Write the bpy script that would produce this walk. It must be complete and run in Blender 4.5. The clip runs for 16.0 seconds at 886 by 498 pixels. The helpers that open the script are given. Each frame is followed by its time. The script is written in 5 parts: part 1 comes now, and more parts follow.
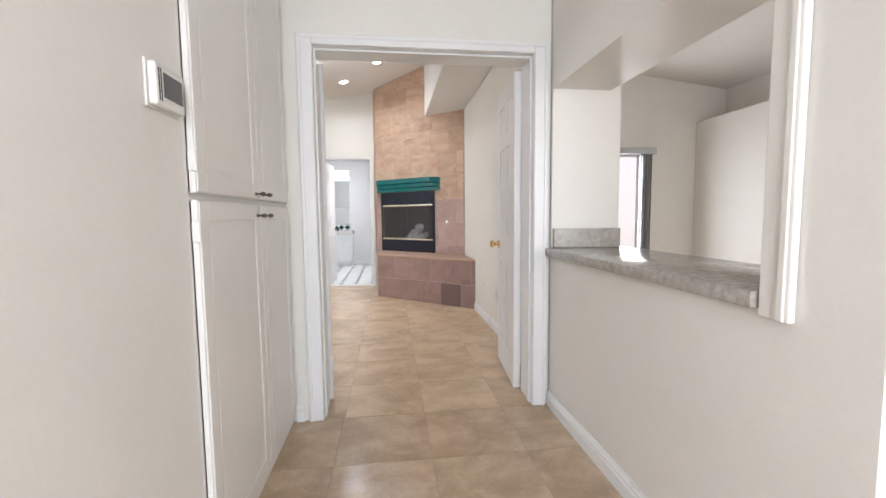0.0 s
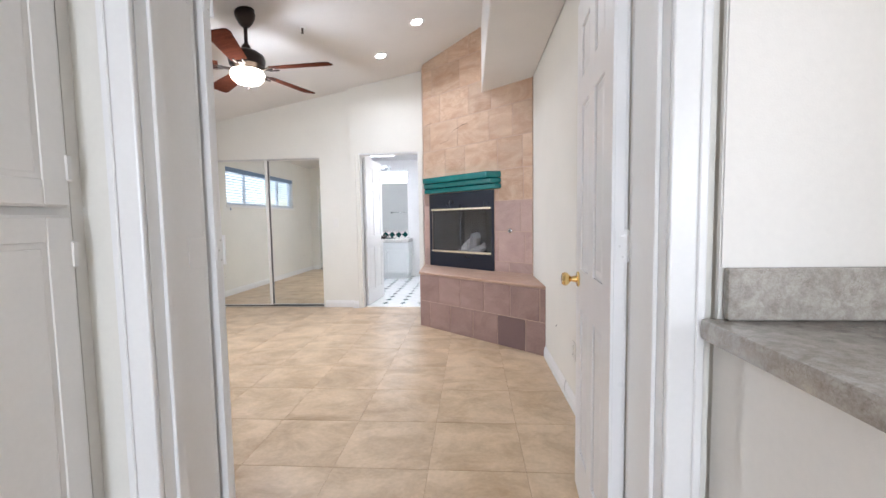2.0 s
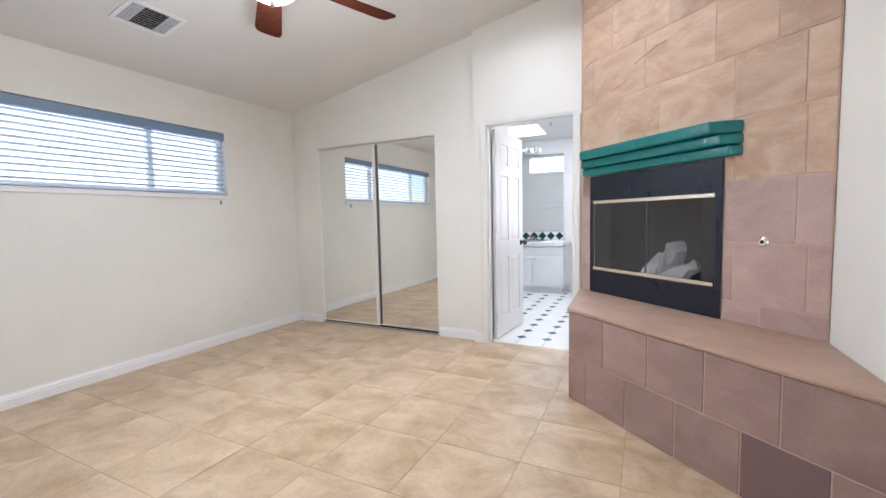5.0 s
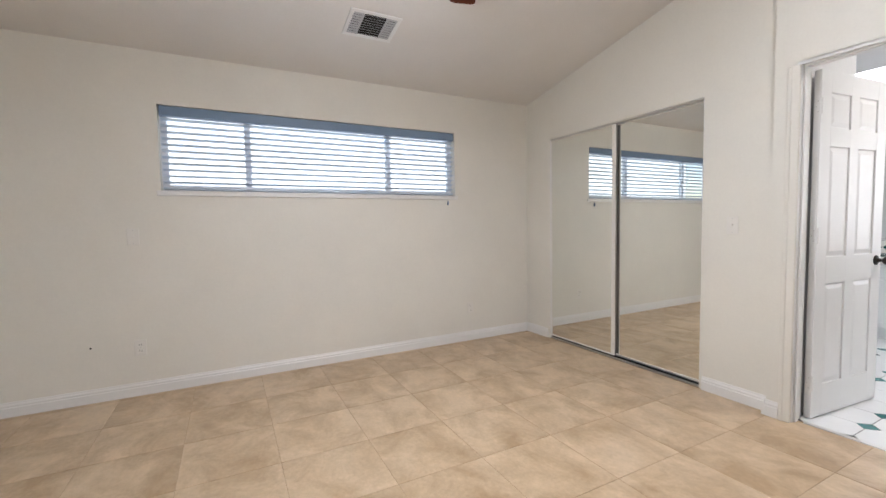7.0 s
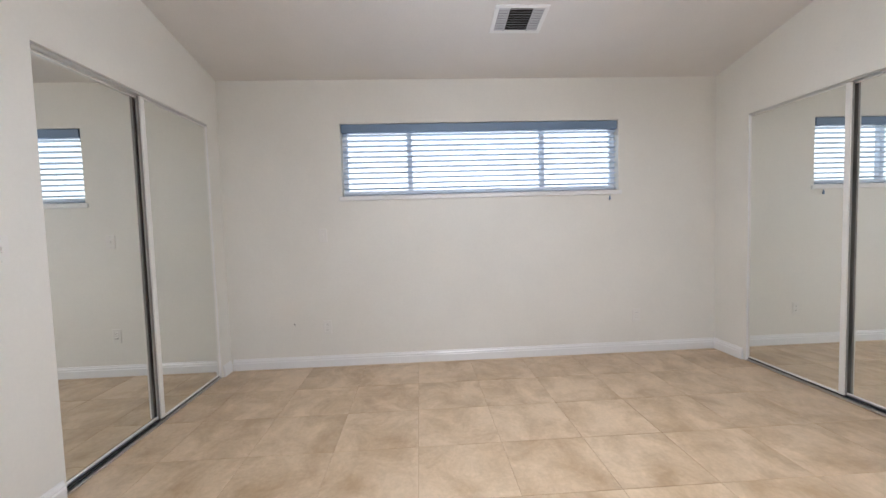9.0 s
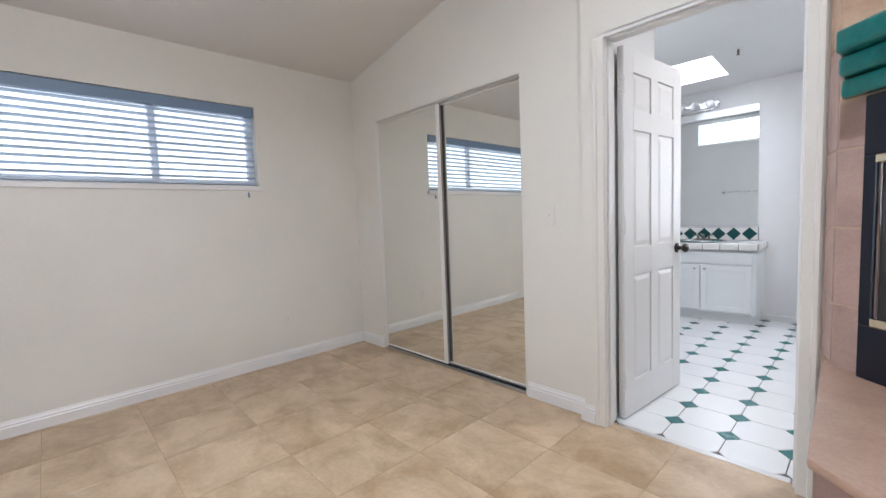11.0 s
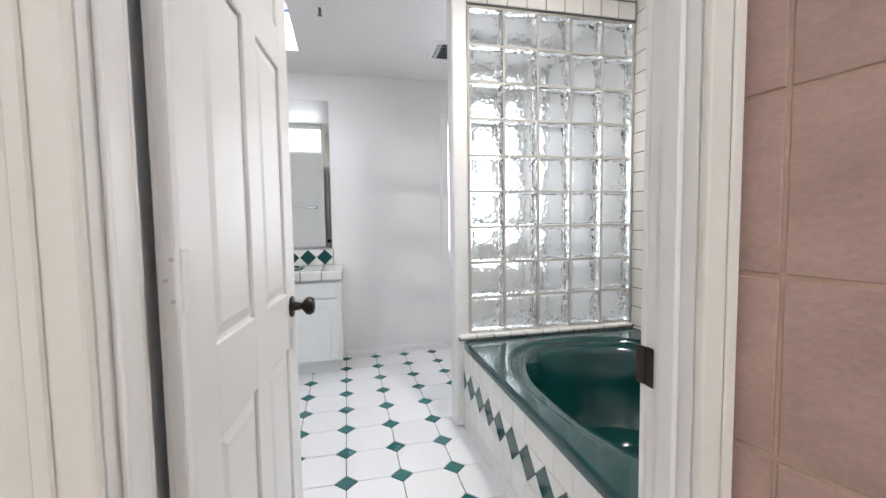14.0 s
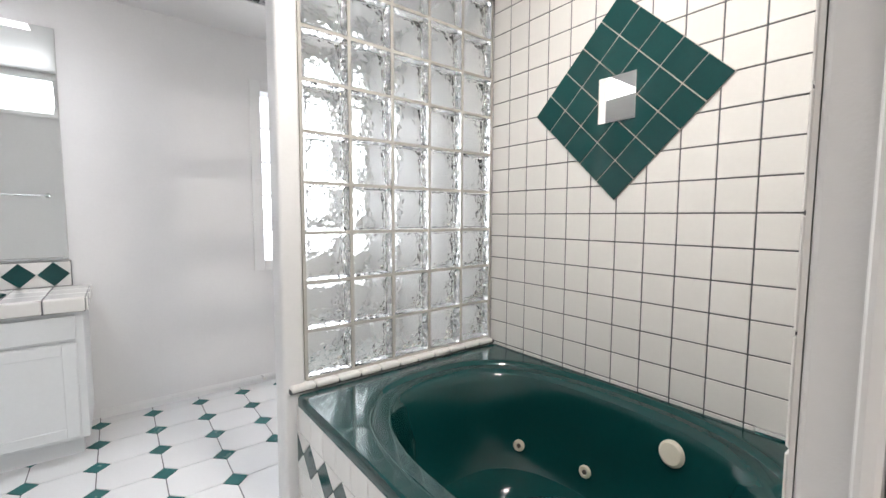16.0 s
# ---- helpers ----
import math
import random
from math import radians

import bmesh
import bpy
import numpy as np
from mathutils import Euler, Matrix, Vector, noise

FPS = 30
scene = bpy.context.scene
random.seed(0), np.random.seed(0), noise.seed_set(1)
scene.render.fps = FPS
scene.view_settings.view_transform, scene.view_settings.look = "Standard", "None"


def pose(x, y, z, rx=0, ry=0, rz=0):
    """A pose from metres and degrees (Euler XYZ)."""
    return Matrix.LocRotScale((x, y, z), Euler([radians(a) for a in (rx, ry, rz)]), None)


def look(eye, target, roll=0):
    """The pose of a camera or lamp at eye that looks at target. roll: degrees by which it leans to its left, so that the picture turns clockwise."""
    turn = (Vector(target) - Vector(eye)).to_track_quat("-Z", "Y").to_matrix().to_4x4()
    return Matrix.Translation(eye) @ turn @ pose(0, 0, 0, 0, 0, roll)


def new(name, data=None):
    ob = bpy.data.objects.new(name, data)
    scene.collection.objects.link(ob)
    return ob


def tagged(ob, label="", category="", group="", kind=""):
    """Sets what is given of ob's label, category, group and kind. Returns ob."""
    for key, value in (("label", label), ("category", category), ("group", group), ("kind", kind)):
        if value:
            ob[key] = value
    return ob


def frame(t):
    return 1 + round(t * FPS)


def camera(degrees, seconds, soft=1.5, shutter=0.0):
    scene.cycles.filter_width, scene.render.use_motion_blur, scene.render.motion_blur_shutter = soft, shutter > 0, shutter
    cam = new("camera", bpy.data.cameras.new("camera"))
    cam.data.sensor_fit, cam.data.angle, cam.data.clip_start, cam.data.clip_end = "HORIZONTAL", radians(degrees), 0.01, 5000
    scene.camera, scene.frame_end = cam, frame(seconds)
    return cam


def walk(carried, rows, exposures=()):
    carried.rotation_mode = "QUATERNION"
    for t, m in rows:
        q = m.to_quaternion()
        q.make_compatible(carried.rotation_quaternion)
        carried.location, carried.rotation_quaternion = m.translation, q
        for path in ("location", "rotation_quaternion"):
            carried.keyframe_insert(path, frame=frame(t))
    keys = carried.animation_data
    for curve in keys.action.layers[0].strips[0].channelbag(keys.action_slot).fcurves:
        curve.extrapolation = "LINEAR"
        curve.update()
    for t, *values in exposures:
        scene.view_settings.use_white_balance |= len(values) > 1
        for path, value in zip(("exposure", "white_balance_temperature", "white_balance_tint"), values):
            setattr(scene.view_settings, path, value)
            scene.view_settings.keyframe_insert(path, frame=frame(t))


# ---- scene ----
cam = camera(94.0, 16.0)
PATH = [
    (0, (-0.068, -0.147, 1.139), (0.185, 1.83, 0.976), -0.6),
    (0.5, (0.029, 0.149, 1.156), (0.227, 2.132, 0.989), -0.8),
    (1, (0.132, 0.525, 1.156), (0.238, 2.515, 0.986), -0.8),
    (1.5, (0.221, 0.87, 1.161), (0.207, 2.864, 1.007), -0.7),
    (2, (0.323, 1.216, 1.166), (0.186, 3.206, 1.026), -0.9),
    (2.5, (0.322, 1.515, 1.183), (0.078, 3.495, 1.052), -0.5),
    (3, (0.32, 1.792, 1.193), (-0.039, 3.755, 1.061), -0.6),
    (3.2, (0.346, 1.926, 1.199), (-0.066, 3.878, 1.063), -0.5),
    (5.5, (0.159, 3.24, 1.185), (-0.911, 4.924, 1.046), -1.4),
    (6, (0.141, 3.461, 1.171), (-1.152, 4.981, 1.039), -1.3),
    (6.5, (0.095, 3.638, 1.193), (-1.43, 4.925, 1.062), -1.2),
    (7, (0.016, 3.783, 1.187), (-1.755, 4.704, 1.07), -1.0),
    (7.5, (-0.028, 3.86, 1.189), (-1.957, 4.376, 1.08), -0.9),
    (8, (0.003, 3.926, 1.199), (-1.991, 4.044, 1.091), -1.0),
    (8.2, (0.025, 3.957, 1.212), (-1.972, 3.975, 1.096), -1.1),
    (10.3, (-0.067, 4.236, 1.162), (-1.888, 5.054, 1.034), -2.5),
    (10.5, (-0.098, 4.344, 1.164), (-1.83, 5.335, 1.03), -2.3),
    (11, (-0.17, 4.54, 1.163), (-1.61, 5.919, 1.012), -2.2),
    (11.5, (-0.291, 4.81, 1.159), (-1.419, 6.454, 0.997), -2.2),
    (12, (-0.442, 5.06, 1.154), (-1.256, 6.88, 0.99), -2.0),
    (12.5, (-0.61, 5.309, 1.163), (-1.131, 7.233, 0.998), -1.9),
    (13, (-0.719, 5.595, 1.162), (-0.929, 7.578, 1.008), -1.8),
    (13.5, (-0.8, 5.881, 1.175), (-0.656, 7.87, 1.026), -1.0),
    (14, (-0.868, 6.129, 1.163), (-0.417, 8.073, 1.032), -0.8),
    (14.5, (-0.809, 6.346, 1.193), (-0.107, 8.214, 1.055), -0.6),
    (15, (-0.775, 6.514, 1.185), (0.159, 8.277, 1.045), -0.3),
    (15.5, (-0.779, 6.649, 1.205), (0.338, 8.301, 1.048), -0.1),
    (16, (-0.778, 6.72, 1.196), (0.458, 8.284, 1.041), 0.2),
]
EXPO = [(0.0, 0.5, 5900, 10), (0.5, 0.68, 5750, 10), (1.0, 0.72, 5650, 10), (1.5, 0.68, 5650, 10), (2.5, 0.62, 5600, 10), (3.0, 0.7, 5550, 10), (5.5, 0.5, 5600, 10), (6.0, 0.46, 5600, 10), (7.0, 0.28, 5950, 10), (8.0, 0.44, 5700, 10), (10.5, 0.22, 5650, 10), (11.0, 0.2, 5650, 10), (12.0, 0.5, 6100, 10), (12.5, 0.42, 5950, 10), (13.5, 0.22, 5900, 10), (14.0, 0.22, 5980, 10), (15.0, 0.26, 6050, 10), (16.0, 0.26, 6120, 10)]
walk(cam, [(t, look(eye, target, roll)) for t, eye, target, roll in PATH], EXPO)

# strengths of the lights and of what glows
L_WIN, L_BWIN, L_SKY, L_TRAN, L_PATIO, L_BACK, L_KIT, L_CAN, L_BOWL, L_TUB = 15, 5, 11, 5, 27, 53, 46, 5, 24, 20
L_DOWN = 18
G_SKY, G_BATH, G_PATIO, G_CAN, G_BOWL = 0.8, 1.2, 0.42, 20.0, 10.0
FAN0 = 68
FX, FY = -1.465, 4.53

# ---- world and lights ----
world = bpy.data.worlds.new("world")
scene.world = world
world.use_nodes = True
wn = world.node_tree
sky = wn.nodes.new("ShaderNodeTexSky")
sky.sky_type, sky.sun_disc, sky.sun_elevation, sky.sun_rotation = "NISHITA", False, radians(50), radians(200)
wn.links.new(sky.outputs[0], wn.nodes["Background"].inputs[0])
wn.nodes["Background"].inputs[1].default_value = 0.12
sun = new("sun", bpy.data.lights.new("sun", "SUN"))
sun.data.energy, sun.data.angle, sun.data.color = 2.5, radians(0.5), (1, 0.95, 0.88)
sun.matrix_world = look((0, 0, 20), (-5.9, 16.2, -0.6))


def area(name, eye, target, w, h, watts, color):
    ob = new(name, bpy.data.lights.new(name, "AREA"))
    ob.data.shape, ob.data.size, ob.data.size_y, ob.data.energy, ob.data.color = "RECTANGLE", w, h, watts, color
    ob.matrix_world = look(eye, target)
    return ob


DAY = (0.86, 0.93, 1.0)
BDAY = (0.99, 0.965, 0.985)
WARM = (0.98, 0.965, 0.985)
area("window_daylight", (-4.1, 4.585, 2.5), (-2.2, 4.585, 1.2), 2.4, 0.7, L_WIN, DAY)
area("bath_window_daylight", (0.37, 9.93, 1.46), (0.37, 5, 1.3), 0.6, 1.1, L_BWIN, BDAY)
area("skylight_daylight", (-1.48, 9.12, 2.73), (-1.48, 9.12, 0), 0.55, 0.55, L_SKY, BDAY)
area("transom_daylight", (-1.64, 7.45, 2.31), (-1.64, 9, 1.8), 0.9, 0.28, L_TRAN, BDAY)
area("patio_daylight", (3.03, 5.26, 0.98), (3.03, 0, 0.95), 0.78, 1.85, L_PATIO, (1.0, 0.97, 0.95))
# two unseen area lamps added behind the start point to light hall and kitchen
area("back_fill_lamp", (0.1, -2.42, 1.4), (0.1, 4, 1.2), 1.3, 1.5, L_BACK, (0.97, 0.975, 1.0))
area("kitchen_fill_lamp", (2.6, -2.42, 1.5), (2.6, 4, 1.2), 1.6, 1.2, L_KIT, (1.0, 0.97, 0.92))

SLOPE = 0.192
CANS = ((-0.186, 5.37), (-0.665, 5.92))
for cx_, cy_ in CANS:
    can_lamp = new("can_lamp", bpy.data.lights.new("can_lamp", "AREA"))
    can_lamp.data.shape, can_lamp.data.size, can_lamp.data.energy, can_lamp.data.color = "DISK", 0.1, L_CAN, WARM
    can_lamp.data.spread = radians(150)
    can_lamp.matrix_world = look((cx_, cy_, 2.45 + SLOPE * (cx_ + 3.585) - 0.014), (cx_, cy_, 0))
tub_lamp = new("tub_lamp", bpy.data.lights.new("tub_lamp", "AREA"))
tub_lamp.data.shape, tub_lamp.data.size, tub_lamp.data.energy, tub_lamp.data.color = "DISK", 0.12, L_TUB, (1.0, 0.9, 0.81)
tub_lamp.matrix_world = look((-0.02, 7.45, 2.515), (0.05, 7.45, 0))
bowl_lamp = new("bowl_lamp", bpy.data.lights.new("bowl_lamp", "POINT"))
bowl_lamp.data.energy, bowl_lamp.data.shadow_soft_size, bowl_lamp.data.color = L_BOWL, 0.09, WARM
bowl_lamp.location = (FX, FY, 2.09)
bowl_down = new("bowl_down", bpy.data.lights.new("bowl_down", "AREA"))
bowl_down.data.shape, bowl_down.data.size, bowl_down.data.energy, bowl_down.data.color = "DISK", 0.2, L_DOWN, WARM
bowl_down.matrix_world = look((FX, FY, 2.20), (FX, FY + 0.0001, 0))

# ---- materials ----
def rgb(c):
    return (c[0], c[1], c[2], 1)


def mat(name, base, rough=0.5, var=0.06, scale=3.0, grain=120.0, bump=0.0, bump_scale=200.0, metal=0.0, second=None, mix_scale=1.6, rnd=0.0, coat=0.0, stretch=(1, 1, 1), warp=0.0, spec=0.5, vein=None, vein_scale=6.0, edge=(0.38, 0.66), fine_detail=6.0):
    """A paint, stone or metal with broad stains, fine grain and relief, sized in metres."""
    m = bpy.data.materials.new(name)
    m.use_nodes = True
    t = m.node_tree
    n, k = t.nodes, t.links.new
    b = n["Principled BSDF"]
    geo = n.new("ShaderNodeNewGeometry")
    mp = n.new("ShaderNodeMapping")
    mp.inputs["Scale"].default_value = stretch
    mp.inputs["Location"].default_value = (3.71, 1.37, 5.43)
    k(geo.outputs["Position"], mp.inputs[0])
    if rnd:
        piece = n.new("ShaderNodeObjectInfo")
        cut = n.new("ShaderNodeVectorMath")
        cut.operation = "SCALE"
        cut.inputs[0].default_value = (37.0, 61.0, 23.0)
        k(piece.outputs["Random"], cut.inputs["Scale"])
        k(cut.outputs[0], mp.inputs["Location"])

    def noise_tex(s, detail=4.0, rough_=0.6):
        q = n.new("ShaderNodeTexNoise")
        q.inputs["Scale"].default_value, q.inputs["Detail"].default_value, q.inputs["Roughness"].default_value = s, detail, rough_
        k(mp.outputs[0], q.inputs["Vector"])
        return q

    broad, fine = noise_tex(scale), noise_tex(grain, 2.0)
    col = n.new("ShaderNodeMix")
    col.data_type = "RGBA"
    col.inputs["A"].default_value = rgb(base)
    col.inputs["B"].default_value = rgb(second if second else [c * 0.96 for c in base])
    ramp = n.new("ShaderNodeValToRGB")
    ramp.color_ramp.elements[0].position, ramp.color_ramp.elements[1].position = edge
    clouds = noise_tex(mix_scale, fine_detail, 0.62 if fine_detail > 4 else 0.5)
    clouds.inputs["Distortion"].default_value = warp
    k(clouds.outputs["Fac"], ramp.inputs[0])
    k(ramp.outputs[0], col.inputs["Factor"])
    hsv = n.new("ShaderNodeHueSaturation")
    tone = col.outputs["Result"]
    if vein:
        lines = noise_tex(vein_scale, 5.0, 0.6)
        lines.inputs["Distortion"].default_value = 1.6
        off = n.new("ShaderNodeMath")
        off.operation = "SUBTRACT"
        off.inputs[1].default_value = 0.5
        k(lines.outputs["Fac"], off.inputs[0])
        size = n.new("ShaderNodeMath")
        size.operation = "ABSOLUTE"
        k(off.outputs[0], size.inputs[0])
        thin = n.new("ShaderNodeMapRange")
        thin.inputs["From Min"].default_value, thin.inputs["From Max"].default_value = 0.0, 0.035
        thin.inputs["To Min"].default_value, thin.inputs["To Max"].default_value = 0.5, 0.0
        k(size.outputs[0], thin.inputs["Value"])
        where = n.new("ShaderNodeMapRange")
        where.inputs["From Min"].default_value, where.inputs["From Max"].default_value = 0.46, 0.64
        k(noise_tex(vein_scale * 0.45, 3.0).outputs["Fac"], where.inputs["Value"])
        both = n.new("ShaderNodeMath")
        both.operation = "MULTIPLY"
        k(thin.outputs[0], both.inputs[0])
        k(where.outputs[0], both.inputs[1])
        veined = n.new("ShaderNodeMix")
        veined.data_type = "RGBA"
        veined.inputs["B"].default_value = rgb(vein)
        k(both.outputs[0], veined.inputs["Factor"])
        k(tone, veined.inputs["A"])
        tone = veined.outputs["Result"]
    k(tone, hsv.inputs["Color"])
    add = n.new("ShaderNodeMath")
    add.operation = "ADD"
    k(broad.outputs["Fac"], add.inputs[0])
    k(fine.outputs["Fac"], add.inputs[1])
    mr = n.new("ShaderNodeMapRange")
    mr.inputs["From Min"].default_value, mr.inputs["From Max"].default_value = 0.6, 1.4
    mr.inputs["To Min"].default_value, mr.inputs["To Max"].default_value = 1 - var, 1 + var
    k(add.outputs[0], mr.inputs["Value"])
    value = mr.outputs[0]
    if rnd:
        info = n.new("ShaderNodeObjectInfo")
        m2 = n.new("ShaderNodeMapRange")
        m2.inputs["To Min"].default_value, m2.inputs["To Max"].default_value = 1 - rnd, 1 + rnd
        k(info.outputs["Random"], m2.inputs["Value"])
        mul = n.new("ShaderNodeMath")
        mul.operation = "MULTIPLY"
        k(value, mul.inputs[0])
        k(m2.outputs[0], mul.inputs[1])
        value = mul.outputs[0]
    k(value, hsv.inputs["Value"])
    k(hsv.outputs[0], b.inputs["Base Color"])
    b.inputs["Metallic"].default_value = metal
    b.inputs["Coat Weight"].default_value = coat
    b.inputs["Specular IOR Level"].default_value = spec
    rr = n.new("ShaderNodeMapRange")
    rr.inputs["From Min"].default_value, rr.inputs["From Max"].default_value = 0.3, 0.7
    rr.inputs["To Min"].default_value, rr.inputs["To Max"].default_value = max(0.02, rough * 0.85), min(1, rough * 1.15)
    k(broad.outputs["Fac"], rr.inputs["Value"])
    k(rr.outputs[0], b.inputs["Roughness"])
    if bump:
        bp = n.new("ShaderNodeBump")
        bp.inputs["Strength"].default_value, bp.inputs["Distance"].default_value = bump, 0.004
        k(noise_tex(bump_scale, 3.0).outputs["Fac"], bp.inputs["Height"])
        k(bp.outputs[0], b.inputs["Normal"])
    return m


def glow(name, color, strength):
    m = bpy.data.materials.new(name)
    m.use_nodes = True
    b = m.node_tree.nodes["Principled BSDF"]
    b.inputs["Base Color"].default_value = rgb((0.8, 0.8, 0.8))
    b.inputs["Emission Color"].default_value = rgb(color)
    b.inputs["Emission Strength"].default_value = strength
    return m


def glass(name, color=(1, 1, 1), rough=0.0, wave=0.0, scale=18.0, ior=1.45):
    m = bpy.data.materials.new(name)
    m.use_nodes = True
    t = m.node_tree
    b = t.nodes["Principled BSDF"]
    b.inputs["Base Color"].default_value = rgb(color)
    b.inputs["Transmission Weight"].default_value = 1
    b.inputs["Roughness"].default_value = rough
    b.inputs["IOR"].default_value = ior
    if wave:
        geo = t.nodes.new("ShaderNodeNewGeometry")
        q = t.nodes.new("ShaderNodeTexNoise")
        q.inputs["Scale"].default_value, q.inputs["Detail"].default_value, q.inputs["Distortion"].default_value = scale, 0.3, 0.8
        bp = t.nodes.new("ShaderNodeBump")
        bp.inputs["Strength"].default_value, bp.inputs["Distance"].default_value = wave, 0.03
        t.links.new(geo.outputs["Position"], q.inputs["Vector"])
        t.links.new(q.outputs["Fac"], bp.inputs["Height"])
        t.links.new(bp.outputs[0], b.inputs["Normal"])
    return m


PAINT = mat("cream_wall_paint", (0.795, 0.775, 0.71), 0.55, 0.025, 1.2, 60, 0.12, 260)
HALLP = mat("hall_wall_paint", (0.80, 0.77, 0.72), 0.5, 0.025, 1.2, 60, 0.12, 260)
BATHP = mat("bath_wall_paint", (0.81, 0.80, 0.79), 0.45, 0.02, 1.2, 60, 0.1, 260)
CEIL = mat("ceiling_paint", (0.76, 0.735, 0.70), 0.8, 0.03, 1.0, 90, 0.35, 140)
TRIM = mat("white_trim_paint", (0.83, 0.825, 0.81), 0.32, 0.02, 2.0, 80, 0.05, 60)
DOORP = mat("white_door_paint", (0.83, 0.825, 0.815), 0.32, 0.015, 2.0, 80, 0.015, 160)
CABP = mat("cabinet_paint", (0.82, 0.795, 0.755), 0.38, 0.025, 2.0, 70, 0.06, 90)
VANP = mat("vanity_paint", (0.80, 0.82, 0.82), 0.35, 0.02, 2.0, 70, 0.04, 90)
FLOORT = mat("travertine_tile", (0.61, 0.47, 0.315), 0.34, 0.12, 7.0, 45, 0.05, 70, second=(0.40, 0.28, 0.16), mix_scale=3.3, rnd=0.015, stretch=(1, 1.2, 1), warp=0.45)
FGROUT = mat("floor_grout", (0.43, 0.315, 0.20), 0.8, 0.1, 5, 200, 0.2, 300)
# darker copy of the travertine, mostly the hall's dimmer light put into the colour
HALLT = mat("dimmed_travertine_tile", (0.38, 0.275, 0.175), 0.2, 0.11, 8.0, 55, 0.03, 60, second=(0.51, 0.39, 0.265), mix_scale=4.0, rnd=0.04, stretch=(1, 1.1, 1), warp=0.3, edge=(0.36, 0.62), fine_detail=5.0)
SAND = mat("tan_sandstone_tile", (0.57, 0.415, 0.295), 0.6, 0.13, 5.0, 90, 0.25, 90, second=(0.44, 0.285, 0.185), mix_scale=2.4, rnd=0.09, stretch=(0.9, 0.9, 2.2), warp=1.2, vein=(0.36, 0.21, 0.12), vein_scale=2.6)
ROSE = mat("rose_brown_sandstone_tile", (0.335, 0.225, 0.195), 0.5, 0.13, 5.0, 90, 0.25, 90, second=(0.25, 0.16, 0.14), mix_scale=2.6, rnd=0.08, stretch=(0.9, 0.9, 1.6), warp=0.8)
ROSEF = mat("rose_sandstone_tile", (0.47, 0.335, 0.29), 0.5, 0.12, 5.0, 90, 0.25, 90, second=(0.38, 0.26, 0.225), mix_scale=2.6, rnd=0.08, stretch=(0.9, 0.9, 1.6), warp=0.8)
HTOP = mat("brown_hearth_slab", (0.47, 0.32, 0.235), 0.45, 0.14, 4.0, 90, 0.3, 70, second=(0.36, 0.235, 0.17), mix_scale=4.0, stretch=(1, 1, 2))
DROSE = mat("dark_rose_tile", (0.17, 0.108, 0.10), 0.55, 0.1, 4.0, 90, 0.2, 90)
FIREGROUT = mat("tan_tile_grout", (0.53, 0.385, 0.30), 0.85, 0.1, 6, 150, 0.3, 200)
TEAL = mat("teal_gloss_paint", (0.010, 0.145, 0.14), 0.2, 0.12, 6, 40, 0.5, 45, second=(0.016, 0.18, 0.175), mix_scale=5)
BLACK = mat("black_enamel", (0.004, 0.0075, 0.019), 0.30, 0.1, 4, 90, 0.04, 100, spec=0.5)
SOOT = mat("sooty_firebrick", (0.026, 0.024, 0.023), 0.9, 0.06, 3, 60, 0.0, 20)
LOG = mat("pale_ceramic_log", (0.46, 0.445, 0.42), 0.8, 0.25, 9, 40, 0.6, 30, second=(0.24, 0.22, 0.20), mix_scale=9)
BRASS = mat("polished_brass", (0.85, 0.62, 0.25), 0.18, 0.06, 8, 60, 0, 60, metal=1)
PALEB = mat("pale_brass_trim", (0.90, 0.84, 0.68), 0.22, 0.05, 8, 60, 0, 60, metal=1)
CHROME = mat("chrome", (0.82, 0.83, 0.84), 0.08, 0.03, 8, 60, 0, 60, metal=1)
ALU = mat("satin_aluminium", (0.66, 0.65, 0.63), 0.35, 0.05, 8, 120, 0, 60, metal=1)
BRONZE = mat("oil_rubbed_bronze", (0.035, 0.026, 0.022), 0.32, 0.15, 8, 60, 0, 60, metal=0.7)
PEWTER = mat("aged_pewter", (0.18, 0.16, 0.14), 0.38, 0.2, 20, 200, 0.3, 300, metal=0.9)
BLADE = mat("dark_cherry_wood", (0.085, 0.026, 0.014), 0.62, 0.2, 3, 60, 0.05, 60, second=(0.05, 0.016, 0.010), mix_scale=8, stretch=(1, 6, 1), spec=0.0)
GRANITE = mat("grey_granite", (0.44, 0.41, 0.37), 0.17, 0.2, 30, 300, 0, 60, second=(0.31, 0.28, 0.245), mix_scale=38, warp=0.6, vein=(0.15, 0.115, 0.09), vein_scale=55.0)
PLATE = mat("white_plastic", (0.80, 0.78, 0.73), 0.4, 0.02, 5, 100, 0, 60)
DARKB = mat("dark_door_backing", (0.27, 0.25, 0.23), 0.7, 0.05, 5, 100, 0, 60)
DARK = mat("dark_gap", (0.02, 0.02, 0.02), 0.8, 0.05, 5, 100, 0, 60)
VENTM = mat("vent_enamel", (0.50, 0.505, 0.52), 0.45, 0.03, 5, 100, 0, 60)
SCREEN = mat("grey_screen", (0.13, 0.14, 0.145), 0.2, 0.05, 5, 100, 0, 60)
OCTA = mat("white_matte_octagon_tile", (0.80, 0.81, 0.81), 0.22, 0.025, 3, 90, 0.03, 60, rnd=0.02)
GREEN = mat("green_glazed_tile", (0.008, 0.058, 0.056), 0.12, 0.12, 6, 90, 0.03, 60, rnd=0.08)
GREENF = mat("green_floor_dot", (0.03, 0.145, 0.14), 0.25, 0.12, 6, 90, 0.03, 60, rnd=0.1)
